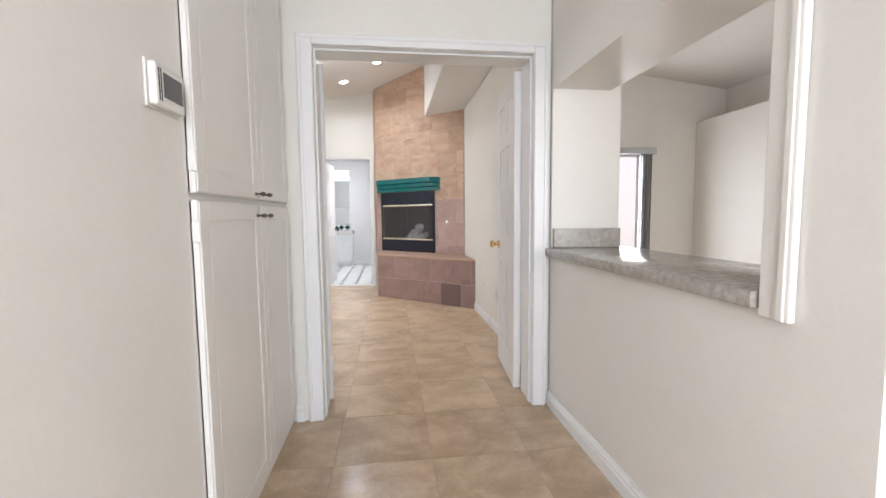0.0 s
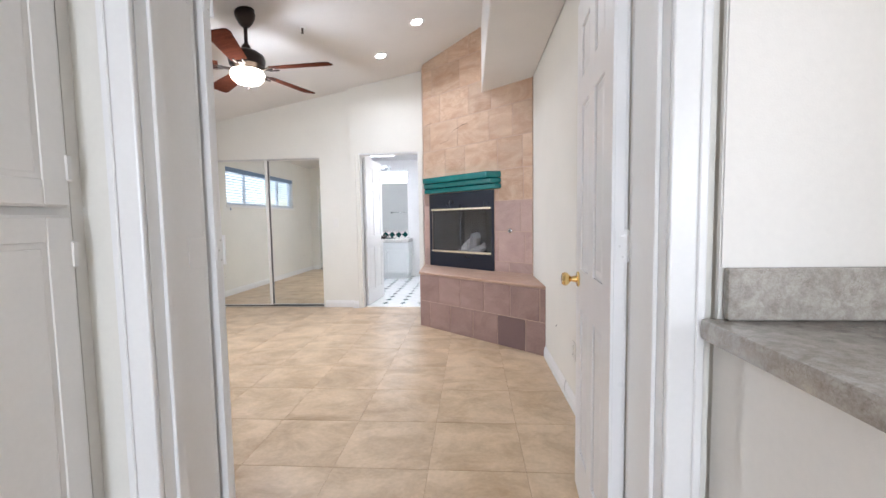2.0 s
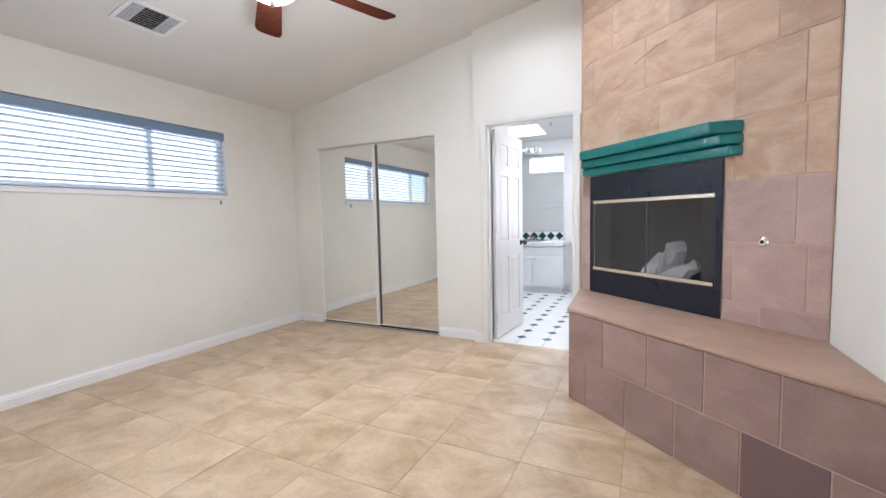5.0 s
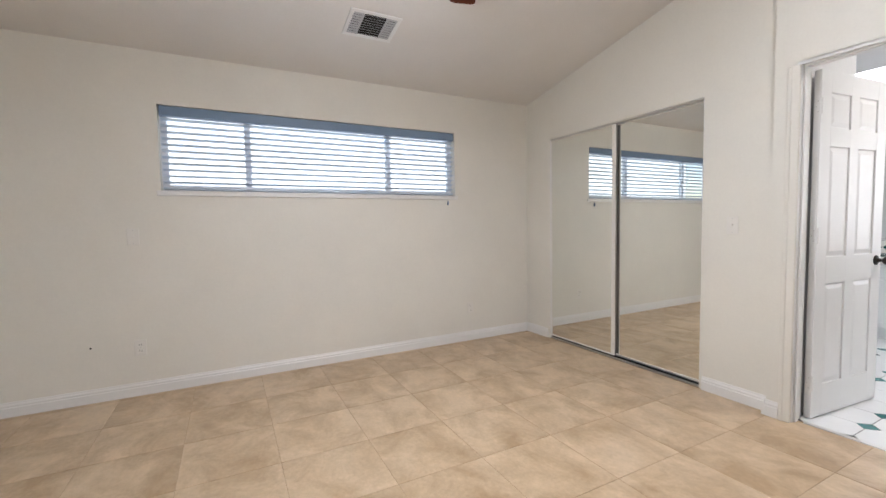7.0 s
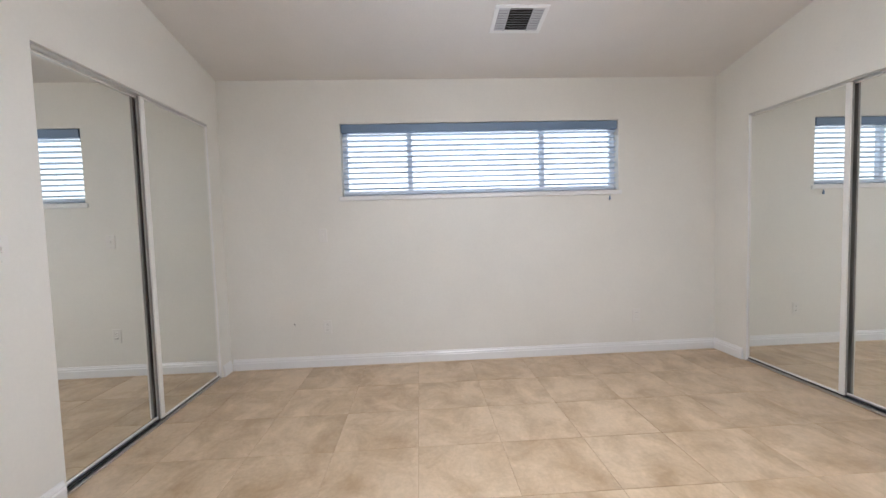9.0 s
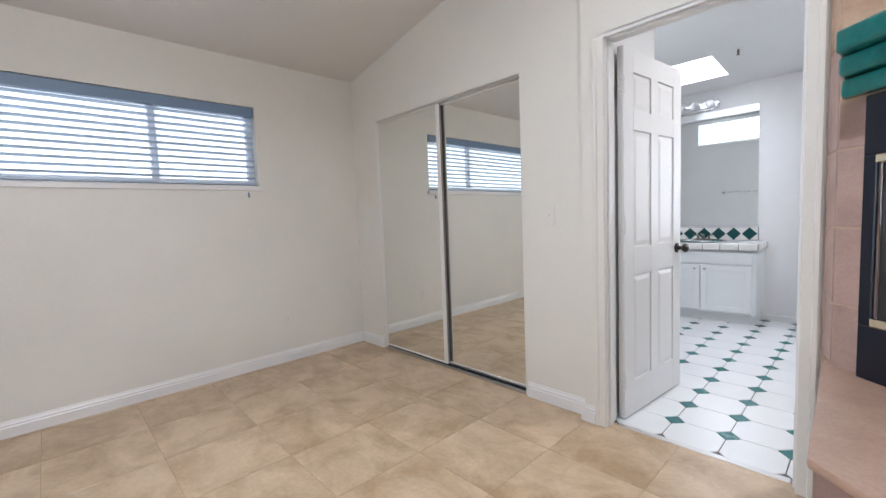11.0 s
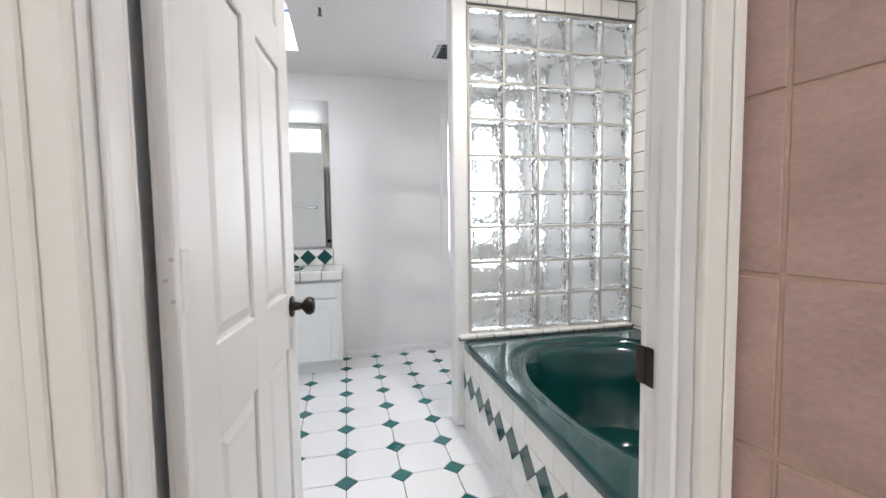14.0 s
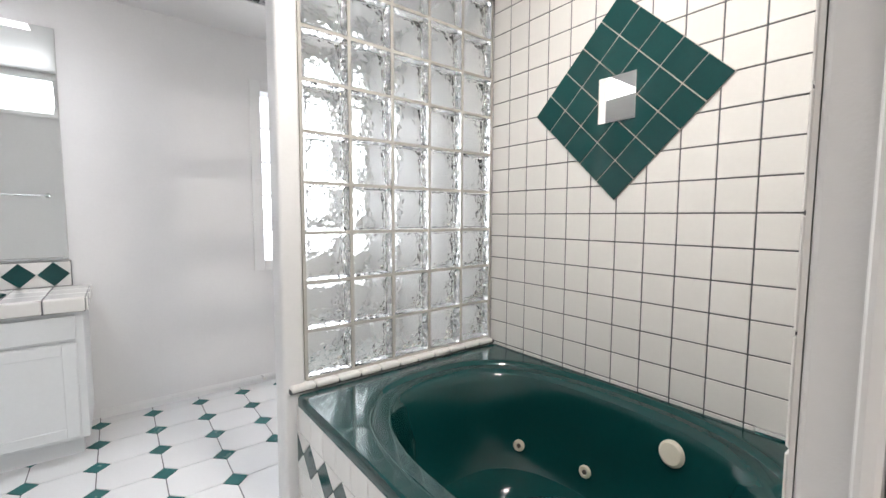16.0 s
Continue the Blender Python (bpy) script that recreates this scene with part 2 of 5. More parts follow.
WTILE = mat("white_glazed_tile", (0.80, 0.785, 0.75), 0.1, 0.02, 3, 60, 0.03, 25, rnd=0.015)
DGROUT = mat("dark_grey_grout", (0.13, 0.135, 0.14), 0.85, 0.12, 8, 200, 0.2, 300)
TUBM = mat("dark_green_acrylic", (0.004, 0.046, 0.045), 0.13, 0.06, 4, 60, 0, 60, coat=0.3)
JETM = mat("ivory_plastic", (0.72, 0.68, 0.56), 0.3, 0.03, 5, 100, 0, 60)
MORTAR = mat("grey_white_block_mortar", (0.47, 0.455, 0.41), 0.7, 0.06, 8, 200, 0.1, 200)
# white slats; the blue of the sky light is put into their colour
SLAT = mat("sky_tinted_white_slat", (0.58, 0.66, 0.76), 0.4, 0.03, 5, 100, 0, 60)
# headrail of the same blind, its indoor shade put into the blue-grey
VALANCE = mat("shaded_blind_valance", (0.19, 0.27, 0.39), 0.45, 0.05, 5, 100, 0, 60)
FRAMEW = mat("white_vinyl_frame", (0.78, 0.81, 0.85), 0.4, 0.03, 5, 100, 0, 60)
SKYG = glow("sky_backdrop_glow", (0.93, 0.97, 1.0), G_SKY)
SKYLG = glow("skylight_glow", (0.90, 0.96, 1.0), 0.85)
BSKYG = glow("bath_sky_backdrop_glow", (0.93, 0.97, 1.0), G_BATH)
PATIOG = glow("patio_backdrop_glow", (1.0, 0.86, 0.80), G_PATIO)
CANG = glow("can_lamp_glow", (1.0, 0.90, 0.78), G_CAN)
BOWLG = glow("frosted_bowl_glow", (1.0, 0.80, 0.56), G_BOWL)
CURTM = mat("dark_wire_mesh", (0.02, 0.019, 0.018), 0.6, 0.2, 20, 80, 0.05, 60)
MIRROR = bpy.data.materials.new("mirror_silver")
MIRROR.use_nodes = True
_b = MIRROR.node_tree.nodes["Principled BSDF"]
_b.inputs["Base Color"].default_value, _b.inputs["Metallic"].default_value, _b.inputs["Roughness"].default_value = (0.86, 0.875, 0.85, 1), 1, 0.0
PANE = glass("clear_glass", (1, 1, 1), 0.0, ior=1.1)
FIREGL = glass("smoked_fire_glass", (0.64, 0.64, 0.66), 0.0, ior=1.5)
BLOCK = glass("wavy_block_glass", (0.90, 0.92, 0.90), 0.045, 0.24, 40.0, 1.4)
BULB = mat("white_opal_glass", (0.82, 0.82, 0.82), 0.12, 0.01, 5, 60, 0, 60)


# ---- mesh helpers ----
def bx(bm, x0, y0, z0, x1, y1, z1, bev=0.0, seg=1):
    c = Vector(((x0 + x1) / 2, (y0 + y1) / 2, (z0 + z1) / 2))
    s = (abs(x1 - x0), abs(y1 - y0), abs(z1 - z0))
    r = bmesh.ops.create_cube(bm, size=1, matrix=Matrix.Translation(c) @ Matrix.Diagonal((*s, 1)))
    if bev:
        edges = list({e for v in r["verts"] for e in v.link_edges})
        bmesh.ops.bevel(bm, geom=edges, offset=bev, segments=seg, affect="EDGES", profile=0.5)
    return bm


def box(x0, y0, z0, x1, y1, z1, bev=0.0, seg=1):
    return bx(bmesh.new(), x0, y0, z0, x1, y1, z1, bev, seg)


def rod(bm, a, b, r0, r1=None, n=16, caps=True):
    a, b = Vector(a), Vector(b)
    d = b - a
    m = Matrix.Translation((a + b) / 2) @ d.to_track_quat("Z", "Y").to_matrix().to_4x4()
    bmesh.ops.create_cone(bm, cap_ends=caps, segments=n, radius1=r0, radius2=r0 if r1 is None else r1, depth=d.length, matrix=m)
    return bm


def lathe(profile, n=24, m=Matrix()):
    """A body of revolution round z from (radius, height) pairs."""
    bm = bmesh.new()
    rings = [[bm.verts.new(m @ Vector((r * math.cos(i * math.tau / n), r * math.sin(i * math.tau / n), z))) for i in range(n)] for r, z in profile]
    for a, b in zip(rings, rings[1:]):
        for i in range(n):
            bm.faces.new((a[i], a[(i + 1) % n], b[(i + 1) % n], b[i]))
    bm.faces.new(rings[0][::-1])
    bm.faces.new(rings[-1])
    return bm


def prism(points, z0, z1, bev=0.0, seg=1):
    """An upright prism over a plan polygon, given anticlockwise."""
    bm = bmesh.new()
    lo = [bm.verts.new((x, y, z0)) for x, y in points]
    hi = [bm.verts.new((x, y, z1)) for x, y in points]
    bm.faces.new(lo[::-1])
    bm.faces.new(hi)
    for i in range(len(points)):
        j = (i + 1) % len(points)
        bm.faces.new((lo[i], lo[j], hi[j], hi[i]))
    if bev:
        bmesh.ops.bevel(bm, geom=list(bm.edges), offset=bev, segments=seg, affect="EDGES", profile=0.5)
    return bm


def moved(bm, m):
    bmesh.ops.transform(bm, matrix=m, verts=bm.verts)
    return bm


def part(name, bm, material, parent=None, label="", smooth=False):
    bmesh.ops.recalc_face_normals(bm, faces=bm.faces)
    me = bpy.data.meshes.new(name)
    bm.to_mesh(me)
    bm.free()
    me.materials.append(material)
    if smooth:
        me.shade_smooth()
        me.set_sharp_from_angle(angle=radians(38))
    ob = new(name, me)
    if parent:
        ob.parent = parent
    if label:
        ob["label"] = label
    return ob


def thing(name, m, label, category, group="", kind=""):
    ob = new(name)
    ob.matrix_world = m
    ob.empty_display_size = 0.1
    return tagged(ob, label, category, group, kind)


def structure(name, bm, material, label, category="", smooth=False):
    return tagged(part(name, bm, material, None, "", smooth), label, category or name.split("_")[0], "", "structure")


def shared(name, mesh, parent, m):
    """A piece that shares its mesh with others."""
    ob = new(name, mesh)
    ob.parent = parent
    ob.matrix_local = m
    return ob


def mesh_of(name, bm, material):
    bmesh.ops.recalc_face_normals(bm, faces=bm.faces)
    me = bpy.data.meshes.new(name)
    bm.to_mesh(me)
    bm.free()
    me.materials.append(material)
    return me


def wall_y(bm, y0, y1, x0, x1, z1, holes):
    """Boxes of a wall along x with holes (xa, xb, za, zb), sorted by x."""
    x = x0
    for xa, xb, za, zb in holes:
        bx(bm, x, y0, 0, xa, y1, z1)
        if za > 0:
            bx(bm, xa, y0, 0, xb, y1, za)
        if zb < z1:
            bx(bm, xa, y0, zb, xb, y1, z1)
        x = xb
    bx(bm, x, y0, 0, x1, y1, z1)
    return bm


def wall_x(bm, x0, x1, y0, y1, z1, holes):
    y = y0
    for ya, yb, za, zb in holes:
        bx(bm, x0, y, 0, x1, ya, z1)
        if za > 0:
            bx(bm, x0, ya, 0, x1, yb, za)
        if zb < z1:
            bx(bm, x0, ya, zb, x1, yb, z1)
        y = yb
    bx(bm, x0, y, 0, x1, y1, z1)
    return bm


# ---- structure: bedroom ----
WX, EX, NY, DY, SY = -3.585, 0.94, 6.70, 6.645, 2.365


def ceil_z(x):
    return 2.45 + SLOPE * (x - WX)


structure("wall_west", wall_x(bmesh.new(), WX - 0.14, WX, SY - 0.8, 7.5, 3.5, [(3.37, 5.80, 1.47, 2.083)]), PAINT, "cream painted bedroom wall with a long high window", "wall")
structure("wall_north", wall_y(bmesh.new(), NY, NY + 0.10, WX, -1.263, 3.5, [(-3.222, -1.696, 0, 2.025)]), PAINT, "cream painted wall round the mirrored closet", "wall")
structure("wall_bath_door", wall_y(bmesh.new(), DY, DY + 0.098, -1.263, EX + 0.12, 3.5, [(-1.155, -0.340, 0, 2.055)]), PAINT, "cream painted wall round the bathroom door", "wall")
structure("wall_east", box(EX, SY, 0, EX + 0.10, DY, 3.6), PAINT, "cream painted wall beside the fireplace", "wall")
structure("wall_south_bedroom", wall_y(bmesh.new(), 2.165, SY, -3.67, 0.855, 3.5, [(-3.41, -1.91, 0, 2.05), (-0.475, 0.775, 0, 2.055)]), PAINT, "cream painted wall with the double door and mirrored closet", "wall")
structure("closet_back_north", box(WX, 7.32, 0, -1.263, 7.42, 2.9), BATHP, "plain back of the closet, towards the bathroom", "wall")
structure("closet_side_north", box(-1.263, DY + 0.098, 0, -1.163, 7.42, 2.9), BATHP, "plain side of the closet", "wall")
structure("closet_back_south", box(-3.67, 1.5, 0, -0.74, 1.6, 2.9), PAINT, "plain back of the closet", "wall")

# sloped ceiling of the bedroom
bm = bmesh.new()
pts = []
for x, y in [(-3.7, 1.4), (1.1, 1.4), (1.1, 7.5), (-3.7, 7.5)]:
    pts.append((bm.verts.new((x, y, ceil_z(x))), bm.verts.new((x, y, ceil_z(x) + 0.15))))
bm.faces.new([p[0] for p in pts][::-1])
bm.faces.new([p[1] for p in pts])
for i in range(4):
    a, b = pts[i], pts[(i + 1) % 4]
    bm.faces.new((a[0], b[0], b[1], a[1]))
structure("ceiling_bedroom", bm, CEIL, "sloping textured off-white bedroom ceiling", "ceiling")

# boxed soffit along the east wall
structure("soffit", box(0.452, SY, 2.535, EX - 0.002, 6.1, 3.5, 0.012, 2), CEIL, "boxed plaster soffit along the top of the wall", "soffit")

# ---- structure: hall and kitchen ----
HX = -0.62
structure("wall_hall_west", wall_x(bmesh.new(), HX - 0.12, HX, -2.5, 2.165, 2.6, [(1.07, 2.135, 0.0, 2.6)]), HALLP, "cream painted hall wall with the thermostat", "wall")
structure("wall_hall_east", wall_x(bmesh.new(), 0.855, 1.2, 0.5, 2.15, 3.5, [(0.76, 2.14, 0.895, 1.84)]), HALLP, "cream painted half wall with a pass-through opening", "wall")
structure("wall_hall_pier", box(1.2, 2.14, 0, 1.265, 2.3, 3.5), HALLP, "plain pier of the pass-through", "wall")
structure("wall_hall_pier_face", box(0.858, 2.135, 1.055, 1.265, 2.139, 1.84), HALLP, "cream painted pier face of the pass-through", "wall")
structure("wall_hall_end", box(0.90, -2.5, 0, 1.02, 0.5, 3.5), HALLP, "cream painted hall wall", "wall")
# unseen wall; its two openings are added to go with the fill lamps
structure("wall_back", wall_y(bmesh.new(), -2.6, -2.5, -0.74, 4.8, 3.5, [(-0.55, 0.75, 0.65, 2.15), (1.8, 3.4, 0.9, 2.1)]), HALLP, "plain unseen wall with two openings added behind the fill lamps", "wall")
structure("wall_kitchen_north", wall_y(bmesh.new(), 5.3, 5.4, EX + 0.10, 4.8, 3.5, [(2.6, 3.46, 0, 1.97)]), HALLP, "cream painted kitchen wall with a glazed patio door", "wall")
structure("wall_kitchen_east", box(4.25, -2.5, 0, 4.7, 5.3, 2.41, 0.01), HALLP, "cream painted kitchen wall with a deep plant ledge", "wall")
structure("wall_kitchen_outer", box(4.7, -2.5, 0, 4.8, 5.3, 3.5), HALLP, "plain wall above the plant ledge", "wall")
bm = bmesh.new()
pts = []
for x, y in [(0.98, -2.6), (4.85, -2.6), (4.85, 5.45), (0.98, 5.45)]:
    z = 3.32 - 0.12 * (x - 0.97)
    pts.append((bm.verts.new((x, y, z)), bm.verts.new((x, y, z + 0.12))))
bm.faces.new([p[0] for p in pts][::-1])
bm.faces.new([p[1] for p in pts])
for i in range(4):
    a, b = pts[i], pts[(i + 1) % 4]
    bm.faces.new((a[0], b[0], b[1], a[1]))
structure("ceiling_kitchen", bm, CEIL, "gently sloping off-white kitchen ceiling", "ceiling")
structure("ceiling_hall", box(-0.74, -2.6, 2.62, 1.0, 2.165, 2.72), CEIL, "flat off-white hall ceiling", "ceiling")

# ---- structure: bathroom ----
BN, BE = 9.83, 0.838
structure("wall_bath_north", wall_y(bmesh.new(), BN, BN + 0.12, -2.6, BE + 0.12, 2.9, [(0.045, 0.70, 0.88, 2.06)]), BATHP, "white painted bathroom wall with a narrow window", "wall")
structure("wall_bath_west", box(-2.7, 7.32, 0, -2.6, BN + 0.12, 2.9), BATHP, "white painted bathroom wall", "wall")
structure("wall_bath_south", box(-0.276, DY + 0.100, -0.004, BE + 0.12, 6.8085, 2.9, 0.006, 3), BATHP, "white painted wall at the foot of the tub", "wall")
structure("wall_bath_east", box(BE + 0.012, DY + 0.098, 0, BE + 0.12, BN, 2.9), BATHP, "white painted wall behind the tub tiles", "wall")


def bath_ceil(y):
    return 2.42 + (BN - y) * 0.05


bm = bmesh.new()
for x0, x1, y0, y1 in [(-2.7, -1.78, 7.35, 10.0), (-1.18, 1.05, 6.75, 10.0), (-1.78, -1.18, 7.35, 8.82), (-1.78, -1.18, 9.43, 10.0)]:
    c = []
    for x, y in [(x0, y0), (x1, y0), (x1, y1), (x0, y1)]:
        c.append((bm.verts.new((x, y, bath_ceil(y))), bm.verts.new((x, y, bath_ceil(y) + 0.25))))
    bm.faces.new([p[0] for p in c][::-1])
    bm.faces.new([p[1] for p in c])
    for i in range(4):
        a, b = c[i], c[(i + 1) % 4]
        bm.faces.new((a[0], b[0], b[1], a[1]))
structure("ceiling_bath", bm, BATHP, "white bathroom ceiling with a square skylight shaft", "ceiling")
structure("skylight_pane", box(-1.80, 8.80, 2.74, -1.16, 9.45, 2.76), SKYLG, "bright frosted skylight in the bathroom ceiling", "skylight")

# floors: base slabs carry the grout, tiles follow at the end
floor_bed = structure("floor_bedroom", box(-3.7, 2.16, -0.1, 1.0, 6.72, -0.0018), FGROUT, "large beige travertine-look floor tiles with thin joints", "floor")
floor_hall = structure("floor_hall", box(-0.74, -2.6, -0.1, 0.9, 2.16, -0.0022), FGROUT, "large travertine-look hall floor tiles, coloured darker for the dimmer light", "floor")
structure("floor_kitchen", box(0.9, -2.6, -0.1, 4.8, 5.4, -0.004), HALLT, "brown tiled kitchen floor", "floor")
floor_bath = structure("floor_bath", box(-2.7, 6.72, -0.1, 1.05, 10.0, -0.006), DGROUT, "white octagon floor tiles with green corner dots", "floor")
structure("floor_closet_north", box(-3.7, 6.722, -0.1, -1.265, 7.4, -0.0035), FLOORT, "beige tiled closet floor", "floor")
structure("floor_closet_south", box(-3.7, 1.5, -0.1, -0.742, 2.158, -0.0035), FLOORT, "beige tiled closet floor", "floor")
structure("threshold", box(-1.10, 6.70, -0.004, -0.38, 6.735, 0.004, 0.003), ALU, "thin metal strip between the two floors", "threshold")
structure("ground", box(-60, -60, -0.25, 60, 60, -0.12), FGROUT, "dry earth outside the house", "ground")

# outside light seen through the openings
structure("backdrop_west", box(-5.2, 1.5, 0.9, -5.15, 7.8, 4.2), SKYG, "bright overexposed sky outside", "backdrop")
structure("backdrop_bath", box(-0.4, 10.6, -0.1, 1.4, 10.65, 3.0), BSKYG, "bright overexposed yard outside", "backdrop")
structure("backdrop_patio", box(1.5, 6.2, -0.1, 5.0, 6.25, 3.0), PATIOG, "sunlit pink wall outside the patio door", "backdrop")


# ---- trim ----
def baseboard(name, a, b, n, h=0.095):
    """A moulded baseboard from a to b on plan; n points into the room."""
    a, b, n = Vector((*a, 0)), Vector((*b, 0)), Vector((*n, 0)).normalized()
    prof = [(0, 0), (0.015, 0), (0.015, h * 0.62), (0.011, h * 0.68), (0.012, h * 0.78), (0.006, h * 0.9), (0.004, h), (0, h)]
    bm = bmesh.new()
    ra = [bm.verts.new(a + n * (d + 0.0015) + Vector((0, 0, z))) for d, z in prof]
    rb = [bm.verts.new(b + n * (d + 0.0015) + Vector((0, 0, z))) for d, z in prof]
    for i in range(len(prof)):
        j = (i + 1) % len(prof)
        bm.faces.new((ra[i], ra[j], rb[j], rb[i]))
    bm.faces.new(ra)
    bm.faces.new(rb[::-1])
    return structure(name, bm, TRIM, "white moulded wooden baseboard", "baseboard")


baseboard("baseboard_west", (WX, SY + 0.02), (WX, NY - 0.02), (1, 0))
baseboard("baseboard_north_left", (WX, NY), (-3.245, NY), (0, -1))
baseboard("baseboard_north_right", (-1.675, NY), (-1.28, NY), (0, -1))
baseboard("baseboard_jog", (-1.263, NY - 0.002), (-1.263, DY - 0.016), (-1, 0))
baseboard("baseboard_door", (-1.263, DY), (-1.197, DY), (0, -1))
baseboard("baseboard_east", (EX, SY + 0.02), (EX, 4.682), (-1, 0))
baseboard("baseboard_south_left", (WX + 0.02, SY), (-3.43, SY), (0, 1))
baseboard("baseboard_south_middle", (-1.89, SY), (-0.56, SY), (0, 1))
baseboard("baseboard_hall_east", (0.855, 0.5), (0.855, 2.14), (-1, 0))
baseboard("baseboard_hall_west", (HX, -2.5), (HX, 1.06), (1, 0))
baseboard("baseboard_hall_corner", (-0.60, 2.165), (-0.56, 2.165), (0, -1))
baseboard("baseboard_bath_north", (-0.90, BN), (BE, BN), (0, -1), 0.05)


def casing(name, x0, x1, top, y, side, w=0.075, paint=None, head=None):
    """Door casing on a wall face at y, facing side (-1: towards lower y)."""
    c = thing(name, pose(0, y, 0), "painted moulded door casing", "trim", "", "structure")
    hw = w if head is None else head

    def strip(nm, xa, za, xb, zb, ra, rza, rb, rzb):
        bm = bmesh.new()
        a, b = sorted((0.0015 * side, 0.0185 * side))
        bx(bm, xa, a, za, xb, b, zb, 0.005, 2)
        a, b = sorted((0.0186 * side, 0.0246 * side))
        bx(bm, ra, a, rza, rb, b, rzb, 0.003)
        part(nm, bm, paint or TRIM, c)

    strip("side_casing", x0 - w, 0, x0, top + hw, x0 - w + 0.004, 0, x0 - w + 0.024, top + hw - 0.004)
    strip("side_casing", x1, 0, x1 + w, top + hw, x1 + w - 0.024, 0, x1 + w - 0.004, top + hw - 0.004)
    if hw:
        strip("head_casing", x0 + 0.0005, top, x1 - 0.0005, top + hw, x0 - w + 0.0245, top + hw - 0.024, x1 + w - 0.0245, top + hw - 0.004)
    return c


def jamb(name, x0, x1, top, ya, yb, stop_y):
    """A door lining in an opening with its stop."""
    c = thing(name, pose(0, 0, 0), "white painted door lining with a stop", "trim", "", "structure")
    part("side_lining", box(x0 - 0.02, ya, 0, x0, yb, top + 0.02), TRIM, c)
    part("side_lining", box(x1, ya, 0, x1 + 0.02, yb, top + 0.02), TRIM, c)
    part("head_lining", box(x0 + 0.0003, ya, top, x1 - 0.0003, yb, top + 0.02), TRIM, c)
    part("door_stop", box(x0 + 0.0003, stop_y, 0, x0 + 0.011, stop_y + 0.035, top - 0.0003, 0.002), TRIM, c)
    part("door_stop", box(x1 - 0.011, stop_y, 0, x1 - 0.0003, stop_y + 0.035, top - 0.0003, 0.002), TRIM, c)
    part("door_stop", box(x0 + 0.0113, stop_y, top - 0.011, x1 - 0.0113, stop_y + 0.035, top - 0.0003, 0.002), TRIM, c)
    return c


casing("casing_bedroom_hall", -0.455, 0.755, 2.035, 2.165, -1, 0.08, None, 0.055)
casing("casing_bedroom_inside", -0.455, 0.755, 2.035, SY, 1, 0.07)
jamb("jamb_bedroom", -0.455, 0.755, 2.035, 2.165, SY, 2.20)
casing("casing_bath_bedroom", -1.135, -0.360, 2.04, DY, -1, 0.06, PAINT, 0)
casing("casing_bath_inside", -1.135, -0.360, 2.04, DY + 0.098, 1, 0.078)
jamb("jamb_bath", -1.135, -0.360, 2.04, DY, DY + 0.098, DY + 0.025)


# ---- doors ----
def knob(parent, x, y, z, side, material, label):
    """A round door knob standing out along side * y."""
    k = part("knob", moved(lathe([(0.031, 0), (0.031, 0.006), (0.014, 0.010), (0.010, 0.03), (0.016, 0.036), (0.026, 0.045), (0.028, 0.056), (0.022, 0.066), (0.008, 0.069)], 24), Matrix.Translation((x, y, z)) @ pose(0, 0, 0, -90 * side)), material, parent, label, True)
    return k


def hinge(parent, x, y, z):
    bm = bmesh.new()
    rod(bm, (x, y, z - 0.045), (x, y, z + 0.045), 0.0065, n=10)
    bx(bm, x - 0.002, y + 0.004, z - 0.044, x + 0.0005, y + 0.034, z + 0.044)
    h = part("hinge", bm, TRIM, parent, "painted-over door hinge", True)
    for dz in (-0.03, 0, 0.03):
        part("screw", rod(bmesh.new(), (x - 0.0032, y + 0.026 - abs(dz) * 0.3, z + dz), (x - 0.0015, y + 0.026 - abs(dz) * 0.3, z + dz), 0.0035, n=8), ALU, h)


